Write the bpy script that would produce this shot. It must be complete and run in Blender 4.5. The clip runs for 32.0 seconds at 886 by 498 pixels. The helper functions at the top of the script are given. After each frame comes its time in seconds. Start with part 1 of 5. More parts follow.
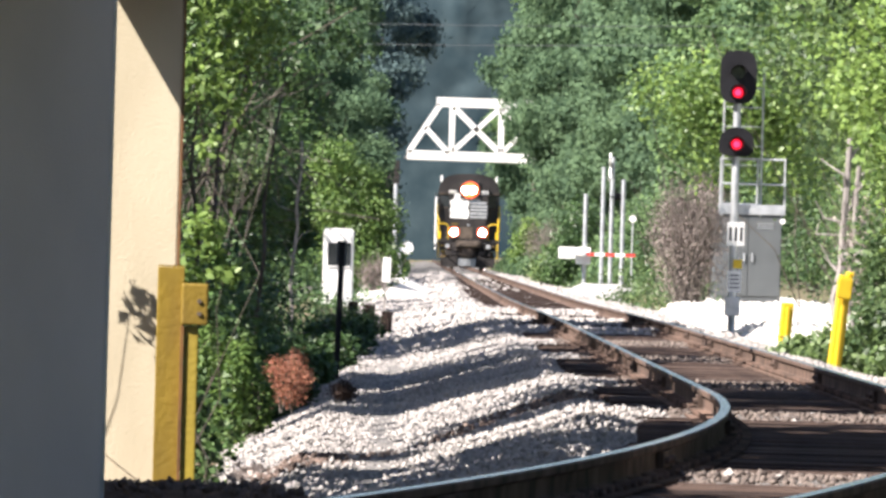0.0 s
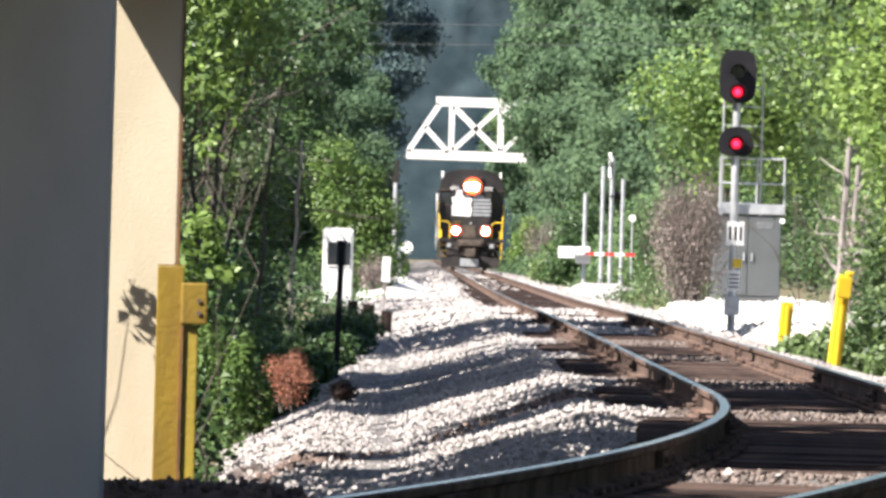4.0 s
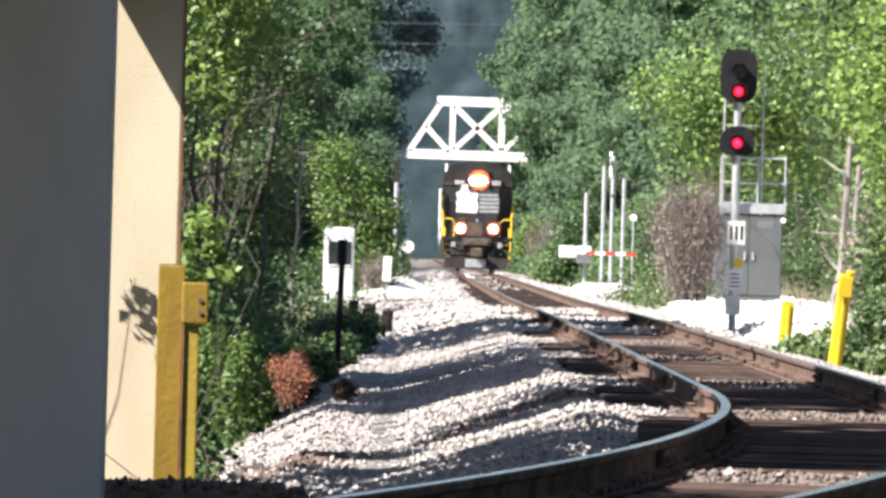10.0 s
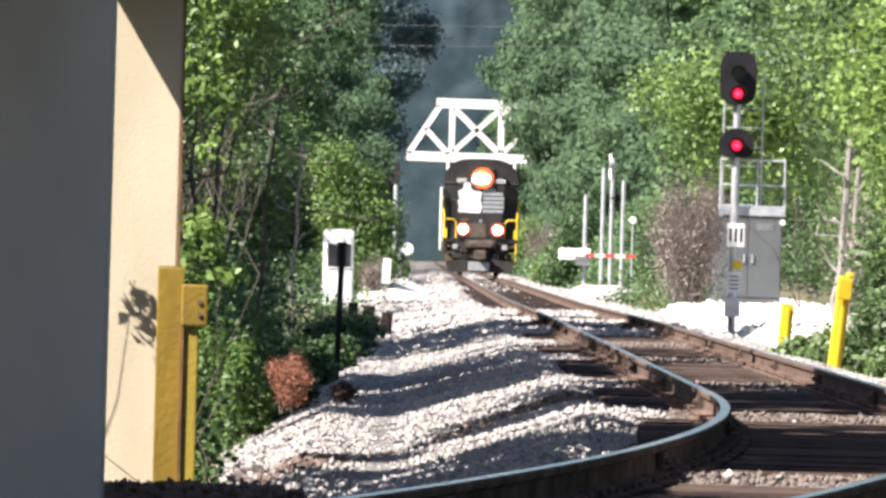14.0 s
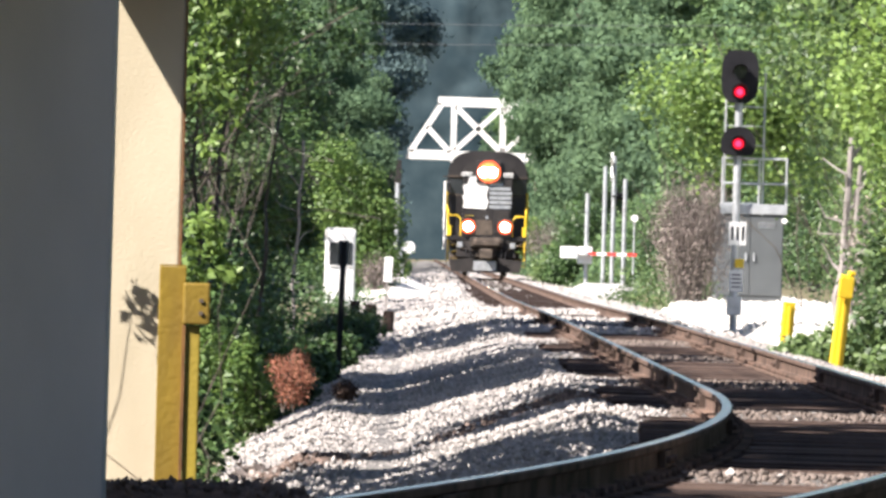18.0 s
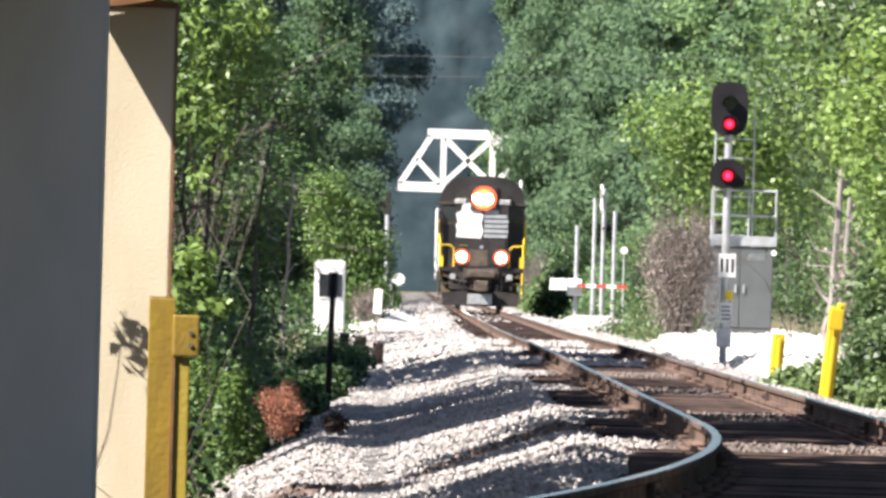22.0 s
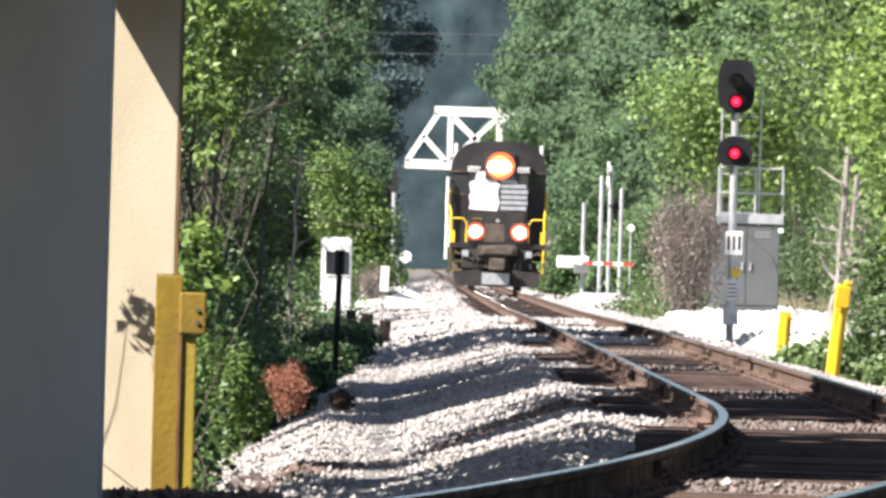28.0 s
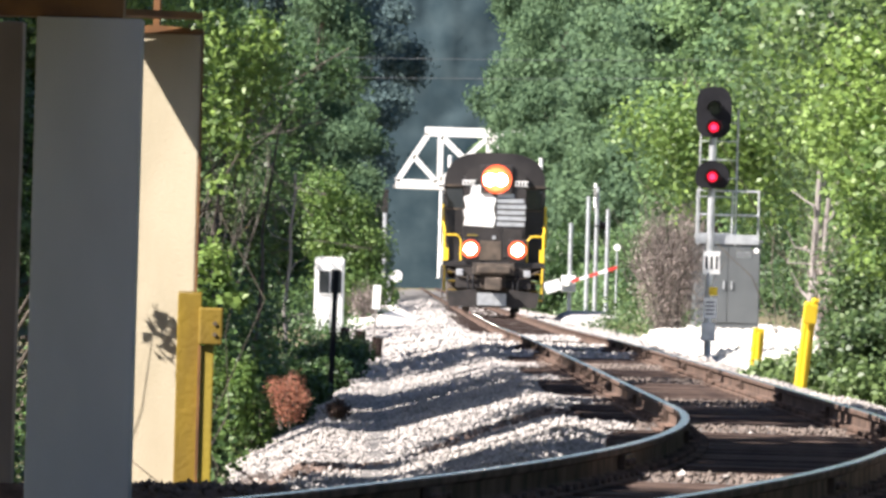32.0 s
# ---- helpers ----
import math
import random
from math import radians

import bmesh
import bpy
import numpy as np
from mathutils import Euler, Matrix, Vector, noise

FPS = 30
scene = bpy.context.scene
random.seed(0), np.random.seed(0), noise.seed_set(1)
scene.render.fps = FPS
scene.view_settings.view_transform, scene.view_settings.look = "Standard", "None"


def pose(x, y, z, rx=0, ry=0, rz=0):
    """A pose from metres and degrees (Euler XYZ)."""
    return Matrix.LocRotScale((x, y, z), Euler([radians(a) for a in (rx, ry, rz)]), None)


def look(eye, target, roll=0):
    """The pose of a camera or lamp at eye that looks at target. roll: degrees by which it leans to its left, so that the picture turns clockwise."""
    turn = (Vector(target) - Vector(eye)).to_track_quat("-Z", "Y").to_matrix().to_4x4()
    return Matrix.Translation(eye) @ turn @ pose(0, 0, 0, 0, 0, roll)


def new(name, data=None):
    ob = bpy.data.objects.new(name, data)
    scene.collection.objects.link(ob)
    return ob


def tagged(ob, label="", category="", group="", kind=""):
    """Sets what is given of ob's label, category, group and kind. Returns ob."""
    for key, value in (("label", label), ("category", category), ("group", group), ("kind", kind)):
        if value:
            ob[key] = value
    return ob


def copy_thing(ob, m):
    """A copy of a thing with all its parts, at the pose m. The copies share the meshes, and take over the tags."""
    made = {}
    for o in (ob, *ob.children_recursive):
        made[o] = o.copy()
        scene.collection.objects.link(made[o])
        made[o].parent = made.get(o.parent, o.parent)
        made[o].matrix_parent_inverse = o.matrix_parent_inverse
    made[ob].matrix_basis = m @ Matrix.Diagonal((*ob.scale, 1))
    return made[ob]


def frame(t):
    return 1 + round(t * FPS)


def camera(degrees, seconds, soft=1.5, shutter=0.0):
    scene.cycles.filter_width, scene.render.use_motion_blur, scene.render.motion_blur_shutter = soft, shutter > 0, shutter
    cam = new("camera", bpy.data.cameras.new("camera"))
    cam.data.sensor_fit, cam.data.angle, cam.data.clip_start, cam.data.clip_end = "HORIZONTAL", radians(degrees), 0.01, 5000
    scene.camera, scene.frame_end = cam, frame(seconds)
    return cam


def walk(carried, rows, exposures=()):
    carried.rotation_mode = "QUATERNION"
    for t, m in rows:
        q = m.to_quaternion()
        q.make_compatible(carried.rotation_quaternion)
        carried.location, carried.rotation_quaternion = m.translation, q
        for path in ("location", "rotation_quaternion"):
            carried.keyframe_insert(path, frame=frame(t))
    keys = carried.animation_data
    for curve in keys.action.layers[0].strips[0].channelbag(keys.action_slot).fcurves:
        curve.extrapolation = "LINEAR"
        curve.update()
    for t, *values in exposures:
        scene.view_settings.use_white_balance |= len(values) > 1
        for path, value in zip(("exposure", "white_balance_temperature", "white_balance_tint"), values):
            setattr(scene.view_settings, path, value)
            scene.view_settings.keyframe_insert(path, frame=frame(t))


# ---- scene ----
cam = camera(4.5, 32.0, soft=3.0)
EYE_Z = 0.95
LEAN = -1.6
# seconds, yaw, pitch (degrees), metres slid back
PATH = [
    (0, 0, 0.003, 0), (1, 0, 0.003, 0), (2, 0.003, 0.0045, 0), (3, -0.003, 0, 0), (3.5, -0.003, 0, 0), (5.5, 0.0044, 0.0043, 0),
    (6, 0.0047, 0.0088, 0), (6.5, 0, 0.0044, 0), (7, 0.0044, 0.002, 0), (7.5, -0.0086, 0.0045, 0), (8, -0.0022, 0, 0), (9, 0, 0, 0),
    (10, 0.003, -0.003, 0), (11, 0, 0.0044, 0), (11.5, -0.0194, 0.0138, 0), (12, -0.0065, 0.0048, 0), (12.5, -0.0109, 0.0048, 0), (13, -0.0088, 0.0046, 0),
    (13.5, 0, 0.0066, 0), (14.5, 0, 0.0088, 0), (16.5, -0.0133, -0.0039, 0), (17, 0, 0.0022, 0), (17.5, 0, 0, 0), (18, 0.0088, 0, 0),
    (18.5, -0.0044, -0.0042, 0), (19.5, -0.0087, -0.0042, 0), (20, -0.0044, 0, 0), (20.5, 0.0046, 0.0043, 0), (21.5, 0.0046, 0.0042, 0), (21.6, 0.0587, 0.0366, 0),
    (21.7, -0.0157, 0.1251, 0), (21.8, -0.0475, 0.0826, 0), (21.9, -0.0369, 0.1746, 0), (22, -0.044, 0.164, 0), (22.1, -0.0192, 0.1746, 0), (22.2, -0.044, 0.1392, 0),
    (22.3, -0.0086, 0.0897, 0), (22.4, 0.0303, 0.1286, 0), (22.5, -0.0078, 0.1102, 0), (22.6, -0.0121, 0.0861, 0), (22.7, -0.0157, 0.1251, 0), (22.8, -0.0051, 0.1109, 0),
    (22.9, 0.0197, 0.1109, 0), (23, 0.0808, 0.2178, 0), (23.1, 0.0551, 0.1428, 0), (23.2, 0.0197, 0.1392, 0), (23.3, 0.0587, 0.1321, 0), (23.4, 0.0622, 0.1074, 0),
    (23.5, 0.0199, 0.0039, 0), (24, -0.0041, 0.009, 0), (24.5, -0.0173, 0.0094, 0), (25, -0.03, 0.0273, 0), (25.5, -0.0365, 0.0362, 0), (27.5, 0.0045, 0.002, 0),
    (28, -0.0097, 0.0487, 0), (28.2, 0.002, 0.0543, 0), (28.4, 0.0197, 0.1003, 0), (28.5, -0.0015, 0.1013, 0), (28.6, -0.0298, 0.0967, 0), (28.8, 0.0303, 0.2029, 0),
    (29, -0.06, 0.1337, 0), (29.2, -0.0192, 0.1605, 0), (29.4, -0.0298, 0.1215, 0), (29.5, -0.0087, 0.1608, 0), (30, -0.0083, 0.1762, 0), (30.2, -0.0228, 0.1286, 0),
    (30.4, -0.0369, 0.1569, 0), (30.5, -0.0275, 0.1174, 0), (30.8, -0.0688, 0.1286, 0), (31, -0.0971, 0.1435, 0), (31.2, -0.0334, 0.1711, 0), (31.4, -0.0865, 0.1534, 0),
    (31.5, -0.0765, 0.1782, 0), (31.6, -0.076, 0.178, 2.2), (31.7, -0.07, 0.173, 4.8), (31.8, -0.085, 0.165, 6.4), (31.9, -0.08, 0.155, 7.3), (32, -0.06, 0.147, 8),
]
walk(cam, [(t, pose(0, -back, EYE_Z, 90 + p, LEAN, y)) for t, y, p, back in PATH], exposures=[(0.0, 1.75, 6250, 16), (32.0, 1.75, 6250, 16)])

# ---- light ----
SUN_FROM = Vector((-0.74, -0.42, 0.80)).normalized()
sun = new("sun", bpy.data.lights.new("sun", "SUN"))
sun.data.energy, sun.data.angle, sun.data.color = 5.0, radians(0.5), (1.0, 0.93, 0.80)
sun.matrix_world = look((-60, -30, 80), Vector((-60, -30, 80)) - SUN_FROM)
world = bpy.data.worlds.new("sky")
scene.world = world
world.use_nodes = True
sky = world.node_tree.nodes.new("ShaderNodeTexSky")
sky.sky_type, sky.sun_disc = "NISHITA", False
sky.sun_elevation = math.asin(SUN_FROM.z)
sky.sun_rotation = math.atan2(SUN_FROM.x, SUN_FROM.y)
back = world.node_tree.nodes["Background"]
back.inputs[1].default_value = 0.050
world.node_tree.links.new(sky.outputs[0], back.inputs[0])


# ---- materials ----
def mat(name, a, b=None, rough=0.7, metal=0.0, scale=8.0, bump=0.0, bump_scale=None, by="noise", translucent=0.0, streak=1.0, detail=6.0, gloss=0.5, spread=(0.35, 0.65)):
    """Two colours mixed by noise (object space), by the piece (island or object), with fine relief."""
    m = bpy.data.materials.new(name)
    m.use_nodes = True
    n, l = m.node_tree.nodes, m.node_tree.links
    p = n["Principled BSDF"]
    p.inputs["Roughness"].default_value, p.inputs["Metallic"].default_value = rough, metal
    p.inputs["Specular IOR Level"].default_value = gloss
    b = b or tuple(c * 0.75 for c in a)
    geo = n.new("ShaderNodeTexCoord")
    mp = n.new("ShaderNodeMapping")
    mp.inputs["Scale"].default_value = (scale, scale, scale * streak)
    l.new(geo.outputs["Object"], mp.inputs[0])
    tex = n.new("ShaderNodeTexNoise")
    tex.inputs["Scale"].default_value, tex.inputs["Detail"].default_value = 1.0, detail
    l.new(mp.outputs[0], tex.inputs["Vector"])
    ramp = n.new("ShaderNodeValToRGB")
    ramp.color_ramp.elements[0].position, ramp.color_ramp.elements[1].position = spread
    ramp.color_ramp.elements[0].color, ramp.color_ramp.elements[1].color = (*b, 1), (*a, 1)
    if by == "island":
        g = n.new("ShaderNodeNewGeometry")
        mix = n.new("ShaderNodeMath")
        mix.operation = "MULTIPLY_ADD"
        mix.inputs[1].default_value = 0.3
        l.new(g.outputs["Random Per Island"], mix.inputs[0])
        half = n.new("ShaderNodeMath")
        half.operation = "MULTIPLY_ADD"
        half.inputs[1].default_value = 0.5
        own = n.new("ShaderNodeObjectInfo")
        third = n.new("ShaderNodeMath")
        third.operation = "MULTIPLY"
        third.inputs[1].default_value = 0.2
        l.new(own.outputs["Random"], third.inputs[0])
        l.new(third.outputs[0], half.inputs[2])
        l.new(tex.outputs[0], half.inputs[0])
        l.new(half.outputs[0], mix.inputs[2])
        l.new(mix.outputs[0], ramp.inputs[0])
    elif by == "object":
        g = n.new("ShaderNodeObjectInfo")
        mix = n.new("ShaderNodeMath")
        mix.operation = "MULTIPLY_ADD"
        mix.inputs[1].default_value = 0.35
        l.new(g.outputs["Random"], mix.inputs[0])
        half = n.new("ShaderNodeMath")
        half.operation = "MULTIPLY"
        half.inputs[1].default_value = 0.65
        l.new(tex.outputs[0], half.inputs[0])
        l.new(half.outputs[0], mix.inputs[2])
        l.new(mix.outputs[0], ramp.inputs[0])
    else:
        l.new(tex.outputs[0], ramp.inputs[0])
    l.new(ramp.outputs[0], p.inputs["Base Color"])
    if bump:
        t2 = n.new("ShaderNodeTexNoise")
        t2.inputs["Scale"].default_value = bump_scale or scale * 6
        t2.inputs["Detail"].default_value = 4
        l.new(geo.outputs["Object"], t2.inputs["Vector"])
        bp = n.new("ShaderNodeBump")
        bp.inputs["Strength"].default_value, bp.inputs["Distance"].default_value = bump, 0.02
        l.new(t2.outputs[0], bp.inputs["Height"])
        l.new(bp.outputs[0], p.inputs["Normal"])
    if translucent:
        tr = n.new("ShaderNodeBsdfTranslucent")
        l.new(ramp.outputs[0], tr.inputs[0])
        ms = n.new("ShaderNodeMixShader")
        ms.inputs[0].default_value = translucent
        out = n["Material Output"]
        l.new(p.outputs[0], ms.inputs[1])
        l.new(tr.outputs[0], ms.inputs[2])
        l.new(ms.outputs[0], out.inputs[0])
    return m


def glow(name, color, strength):
    m = bpy.data.materials.new(name)
    m.use_nodes = True
    p = m.node_tree.nodes["Principled BSDF"]
    p.inputs["Base Color"].default_value = (*color, 1)
    p.inputs["Emission Color"].default_value = (*color, 1)
    p.inputs["Emission Strength"].default_value = strength
    return m


M_EARTH = mat("earth", (0.16, 0.12, 0.07), (0.06, 0.07, 0.025), 0.95, scale=0.9, bump=0.6, bump_scale=9)
M_BALLAST = mat("ballast_bed", (0.20, 0.19, 0.18), (0.06, 0.056, 0.053), 0.95, scale=14, bump=1.0, bump_scale=22)
M_STONE = mat("ballast_stone", (0.39, 0.362, 0.342), (0.15, 0.14, 0.136), 0.9, scale=9, by="island", bump=0.2, spread=(0.25, 0.75))
M_STONE1 = mat("single_stone", (0.37, 0.345, 0.325), (0.19, 0.178, 0.17), 0.9, scale=6, by="object", bump=0.2)
M_CRIB = mat("dark_brown_stone", (0.18, 0.145, 0.125), (0.06, 0.047, 0.042), 0.9, scale=9, by="island", bump=0.2)
M_SOIL = mat("dark_soil", (0.14, 0.095, 0.075), (0.06, 0.042, 0.034), 0.95, scale=6, bump=0.7, bump_scale=25, gloss=0.1)
M_ROCK = mat("brown_rock", (0.17, 0.125, 0.105), (0.06, 0.045, 0.04), 0.9, scale=9, by="island", bump=0.2, gloss=0.2)
M_PAD = mat("pale_gravel", (0.72, 0.69, 0.64), (0.5, 0.48, 0.45), 0.95, scale=5, bump=0.6, bump_scale=30)
M_TIE = mat("creosoted_timber", (0.085, 0.06, 0.05), (0.03, 0.022, 0.02), 0.9, scale=5, by="object", bump=0.5, bump_scale=40, gloss=0.08)
M_RAILHEAD = mat("worn_rail_steel", (0.36, 0.34, 0.31), (0.22, 0.205, 0.18), 0.2, 0.85, scale=3, bump=0.04)
M_RUST = mat("rusty_rail", (0.145, 0.098, 0.078), (0.055, 0.042, 0.036), 0.9, 0.0, scale=3, bump=0.1, bump_scale=12, gloss=0.08)
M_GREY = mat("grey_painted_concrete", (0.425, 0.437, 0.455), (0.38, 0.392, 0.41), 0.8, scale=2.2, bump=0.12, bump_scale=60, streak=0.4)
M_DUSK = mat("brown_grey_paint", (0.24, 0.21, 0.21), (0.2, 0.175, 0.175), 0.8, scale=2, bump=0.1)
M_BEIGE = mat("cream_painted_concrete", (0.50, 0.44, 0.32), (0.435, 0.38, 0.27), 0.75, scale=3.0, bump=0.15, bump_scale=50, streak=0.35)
M_BROWN = mat("brown_painted_steel", (0.20, 0.095, 0.03), (0.10, 0.045, 0.02), 0.6, scale=4, bump=0.1)
M_YELLOW = mat("yellow_paint", (0.80, 0.56, 0.02), (0.62, 0.42, 0.02), 0.5, scale=5, bump=0.1, streak=0.4)
M_YDARK = mat("dull_yellow_paint", (0.24, 0.16, 0.01), (0.17, 0.11, 0.01), 0.6, scale=5, bump=0.2, streak=0.3)
M_YMID = mat("medium_yellow_paint", (0.33, 0.25, 0.025), (0.26, 0.19, 0.025), 0.6, scale=5, bump=0.2, streak=0.3)
M_BLACK = mat("black_enamel", (0.013, 0.013, 0.016), (0.008, 0.008, 0.010), 0.65, scale=4, gloss=0.2)
M_LOCO = mat("black_locomotive_paint", (0.034, 0.03, 0.029), (0.016, 0.014, 0.014), 0.4, scale=1.2, bump=0.05)
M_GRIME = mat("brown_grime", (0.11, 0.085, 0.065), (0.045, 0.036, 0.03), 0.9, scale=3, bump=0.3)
M_SOOT = mat("sooty_underframe", (0.030, 0.025, 0.024), (0.012, 0.011, 0.011), 0.85, scale=3, bump=0.3)
M_STEEL = mat("galvanised_steel", (0.56, 0.58, 0.60), (0.42, 0.44, 0.46), 0.45, 0.6, scale=6, bump=0.05)
M_CASE = mat("grey_steel_case", (0.098, 0.108, 0.114), (0.08, 0.088, 0.093), 0.55, 0.1, scale=1.5, bump=0.05)
M_WHITE = mat("white_paint", (0.82, 0.82, 0.80), (0.70, 0.70, 0.69), 0.5, scale=3, bump=0.05)
M_BRIDGE = mat("white_bridge_paint", (0.84, 0.83, 0.80), (0.72, 0.71, 0.68), 0.55, scale=0.8, bump=0.05)
M_RED = mat("red_reflective_sheet", (0.60, 0.06, 0.05), (0.5, 0.05, 0.04), 0.4, scale=4)
M_DARKGLASS = mat("dark_window_glass", (0.03, 0.035, 0.04), (0.02, 0.025, 0.03), 0.08, scale=1, gloss=0.6)
M_INK = mat("dark_lettering", (0.03, 0.03, 0.035), (0.02, 0.02, 0.02), 0.6, scale=4)
M_WOODPOLE = mat("weathered_pole", (0.30, 0.275, 0.26), (0.17, 0.155, 0.145), 0.9, scale=4, bump=0.3, streak=0.15)
M_BARK = mat("bark", (0.10, 0.082, 0.066), (0.045, 0.037, 0.03), 0.95, scale=6, bump=0.7, bump_scale=20, streak=0.2)
M_TWIG = mat("dead_twigs", (0.15, 0.13, 0.115), (0.07, 0.06, 0.052), 0.9, scale=5)
M_ASPHALT = mat("old_asphalt", (0.17, 0.165, 0.16), (0.11, 0.107, 0.10), 0.9, scale=3, bump=0.3)
# bright and deep copies of the leaf colour carry part of sun and shade
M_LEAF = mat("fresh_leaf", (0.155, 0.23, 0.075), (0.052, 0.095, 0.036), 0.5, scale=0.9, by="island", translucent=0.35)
M_LEAFB = mat("sunlit_leaf", (0.215, 0.32, 0.075), (0.085, 0.155, 0.042), 0.5, scale=0.9, by="island", translucent=0.4)
M_LEAFD = mat("shaded_leaf", (0.085, 0.155, 0.045), (0.025, 0.056, 0.02), 0.5, scale=0.7, by="island", translucent=0.3)
# distance haze is painted into the next three leaf colours
M_LEAFF = mat("haze_tinted_leaf", (0.17, 0.265, 0.11), (0.075, 0.135, 0.07), 0.7, scale=0.4, by="island", translucent=0.4, gloss=0.2)
M_LEAFK = mat("slate_haze_leaf", (0.115, 0.17, 0.17), (0.08, 0.122, 0.126), 0.8, scale=0.3, by="island", translucent=0.4, gloss=0.1)
M_LEAFH = mat("pale_haze_leaf", (0.145, 0.225, 0.122), (0.09, 0.15, 0.09), 0.8, scale=0.35, by="island", translucent=0.5, gloss=0.1)
M_LEAFR = mat("russet_leaf", (0.46, 0.20, 0.12), (0.22, 0.09, 0.06), 0.7, scale=3, by="island", translucent=0.3)
M_APRON = mat("pale_grey_slope", (0.40, 0.38, 0.37), (0.28, 0.265, 0.26), 0.9, scale=2.0, bump=0.4, bump_scale=12)
M_STRAW = mat("dry_brush", (0.40, 0.34, 0.31), (0.20, 0.165, 0.15), 0.9, scale=2, by="island", translucent=0.2)
# slate backdrop colour with the air's haze mixed into it
M_HAZE = mat("haze_painted_distance", (0.036, 0.053, 0.060), (0.017, 0.029, 0.036), 1.0, scale=0.35, gloss=0.0, spread=(0.3, 0.7))
# G_RIM, G_WARM and G_AMBER paint lens glare around the lit lamps as emission
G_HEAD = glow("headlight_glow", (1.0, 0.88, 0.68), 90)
G_RIM = glow("painted_glare_rim", (1.0, 0.13, 0.04), 0.05)
G_DITCH = glow("ditch_light_glow", (1.0, 0.80, 0.66), 70)
G_WARM = glow("painted_headlight_glare", (1.0, 0.28, 0.08), 0.24)
G_AMBER = glow("painted_ditch_glare", (1.0, 0.16, 0.09), 0.26)
G_RING = glow("red_signal_ring", (0.55, 0.004, 0.02), 0.5)
G_RED = glow("red_signal_glow", (1.0, 0.02, 0.06), 1.6)


# ---- mesh helpers ----
def part(name, bm, material, parent=None, label="", smooth=False):
    me = bpy.data.meshes.new(name)
    bm.to_mesh(me)
    bm.free()
    for m in material if isinstance(material, (list, tuple)) else [material]:
        me.materials.append(m)
    if smooth:
        for f in me.polygons:
            f.use_smooth = True
    ob = new(name, me)
    if parent:
        ob.parent = parent
    if label:
        ob["label"] = label
    return ob


def empty(name, m, label, category, group="", kind=""):
    ob = new(name)
    ob.matrix_basis = m
    return tagged(ob, label, category, group, kind)


def box(bm, x0, x1, y0, y1, z0, z1, bevel=0.0, m=None):
    made = bmesh.ops.create_cube(bm, size=1.0)["verts"]
    for v in made:
        v.co = Vector((x0 + (v.co.x + 0.5) * (x1 - x0), y0 + (v.co.y + 0.5) * (y1 - y0), z0 + (v.co.z + 0.5) * (z1 - z0)))
    if m:
        bmesh.ops.transform(bm, matrix=m, verts=made)
    if bevel:
        edges = list({e for v in made for e in v.link_edges})
        bmesh.ops.bevel(bm, geom=edges, offset=bevel, segments=2, affect="EDGES", profile=0.6)
    return bm


def boxes(*rows, bevel=0.0):
    bm = bmesh.new()
    for r in rows:
        box(bm, *r, bevel=bevel)
    return bm


def rod(bm, a, b, r0, r1=None, n=10, caps=True):
    a, b = Vector(a), Vector(b)
    r1 = r0 if r1 is None else r1
    d = b - a
    made = bmesh.ops.create_cone(bm, cap_ends=caps, segments=n, radius1=r0, radius2=r1, depth=d.length)["verts"]
    bmesh.ops.transform(bm, matrix=Matrix.Translation((a + b) / 2) @ d.to_track_quat("Z", "Y").to_matrix().to_4x4(), verts=made)
    return bm


def rods(*rows, n=10):
    bm = bmesh.new()
    for r in rows:
        rod(bm, *r, n=n)
    return bm


def bent(bm, pts, r, n=8):
    """One tube along the given points."""
    pts = [Vector(p) for p in pts]
    rings = []
    for i, p in enumerate(pts):
        d = (pts[min(i + 1, len(pts) - 1)] - pts[max(i - 1, 0)]).normalized()
        u = d.orthogonal().normalized() if i == 0 else (u - d * u.dot(d)).normalized()
        w = d.cross(u)
        rings.append([bm.verts.new(p + (u * math.cos(2 * math.pi * k / n) + w * math.sin(2 * math.pi * k / n)) * r) for k in range(n)])
    for a, b in zip(rings, rings[1:]):
        for k in range(n):
            bm.faces.new((a[k], a[(k + 1) % n], b[(k + 1) % n], b[k]))
    bm.faces.new(rings[0][::-1])
    bm.faces.new(rings[-1])
    return bm


def prism(bm, outline, y0, y1):
    """A solid of an outline in x, z drawn out along y."""
    front = [bm.verts.new((x, y0, z)) for x, z in outline]
    rear = [bm.verts.new((x, y1, z)) for x, z in outline]
    bm.faces.new(front)
    bm.faces.new(rear[::-1])
    k = len(front)
    for i in range(k):
        bm.faces.new((front[i], rear[i], rear[(i + 1) % k], front[(i + 1) % k]))
    bmesh.ops.recalc_face_normals(bm, faces=bm.faces)
    return bm


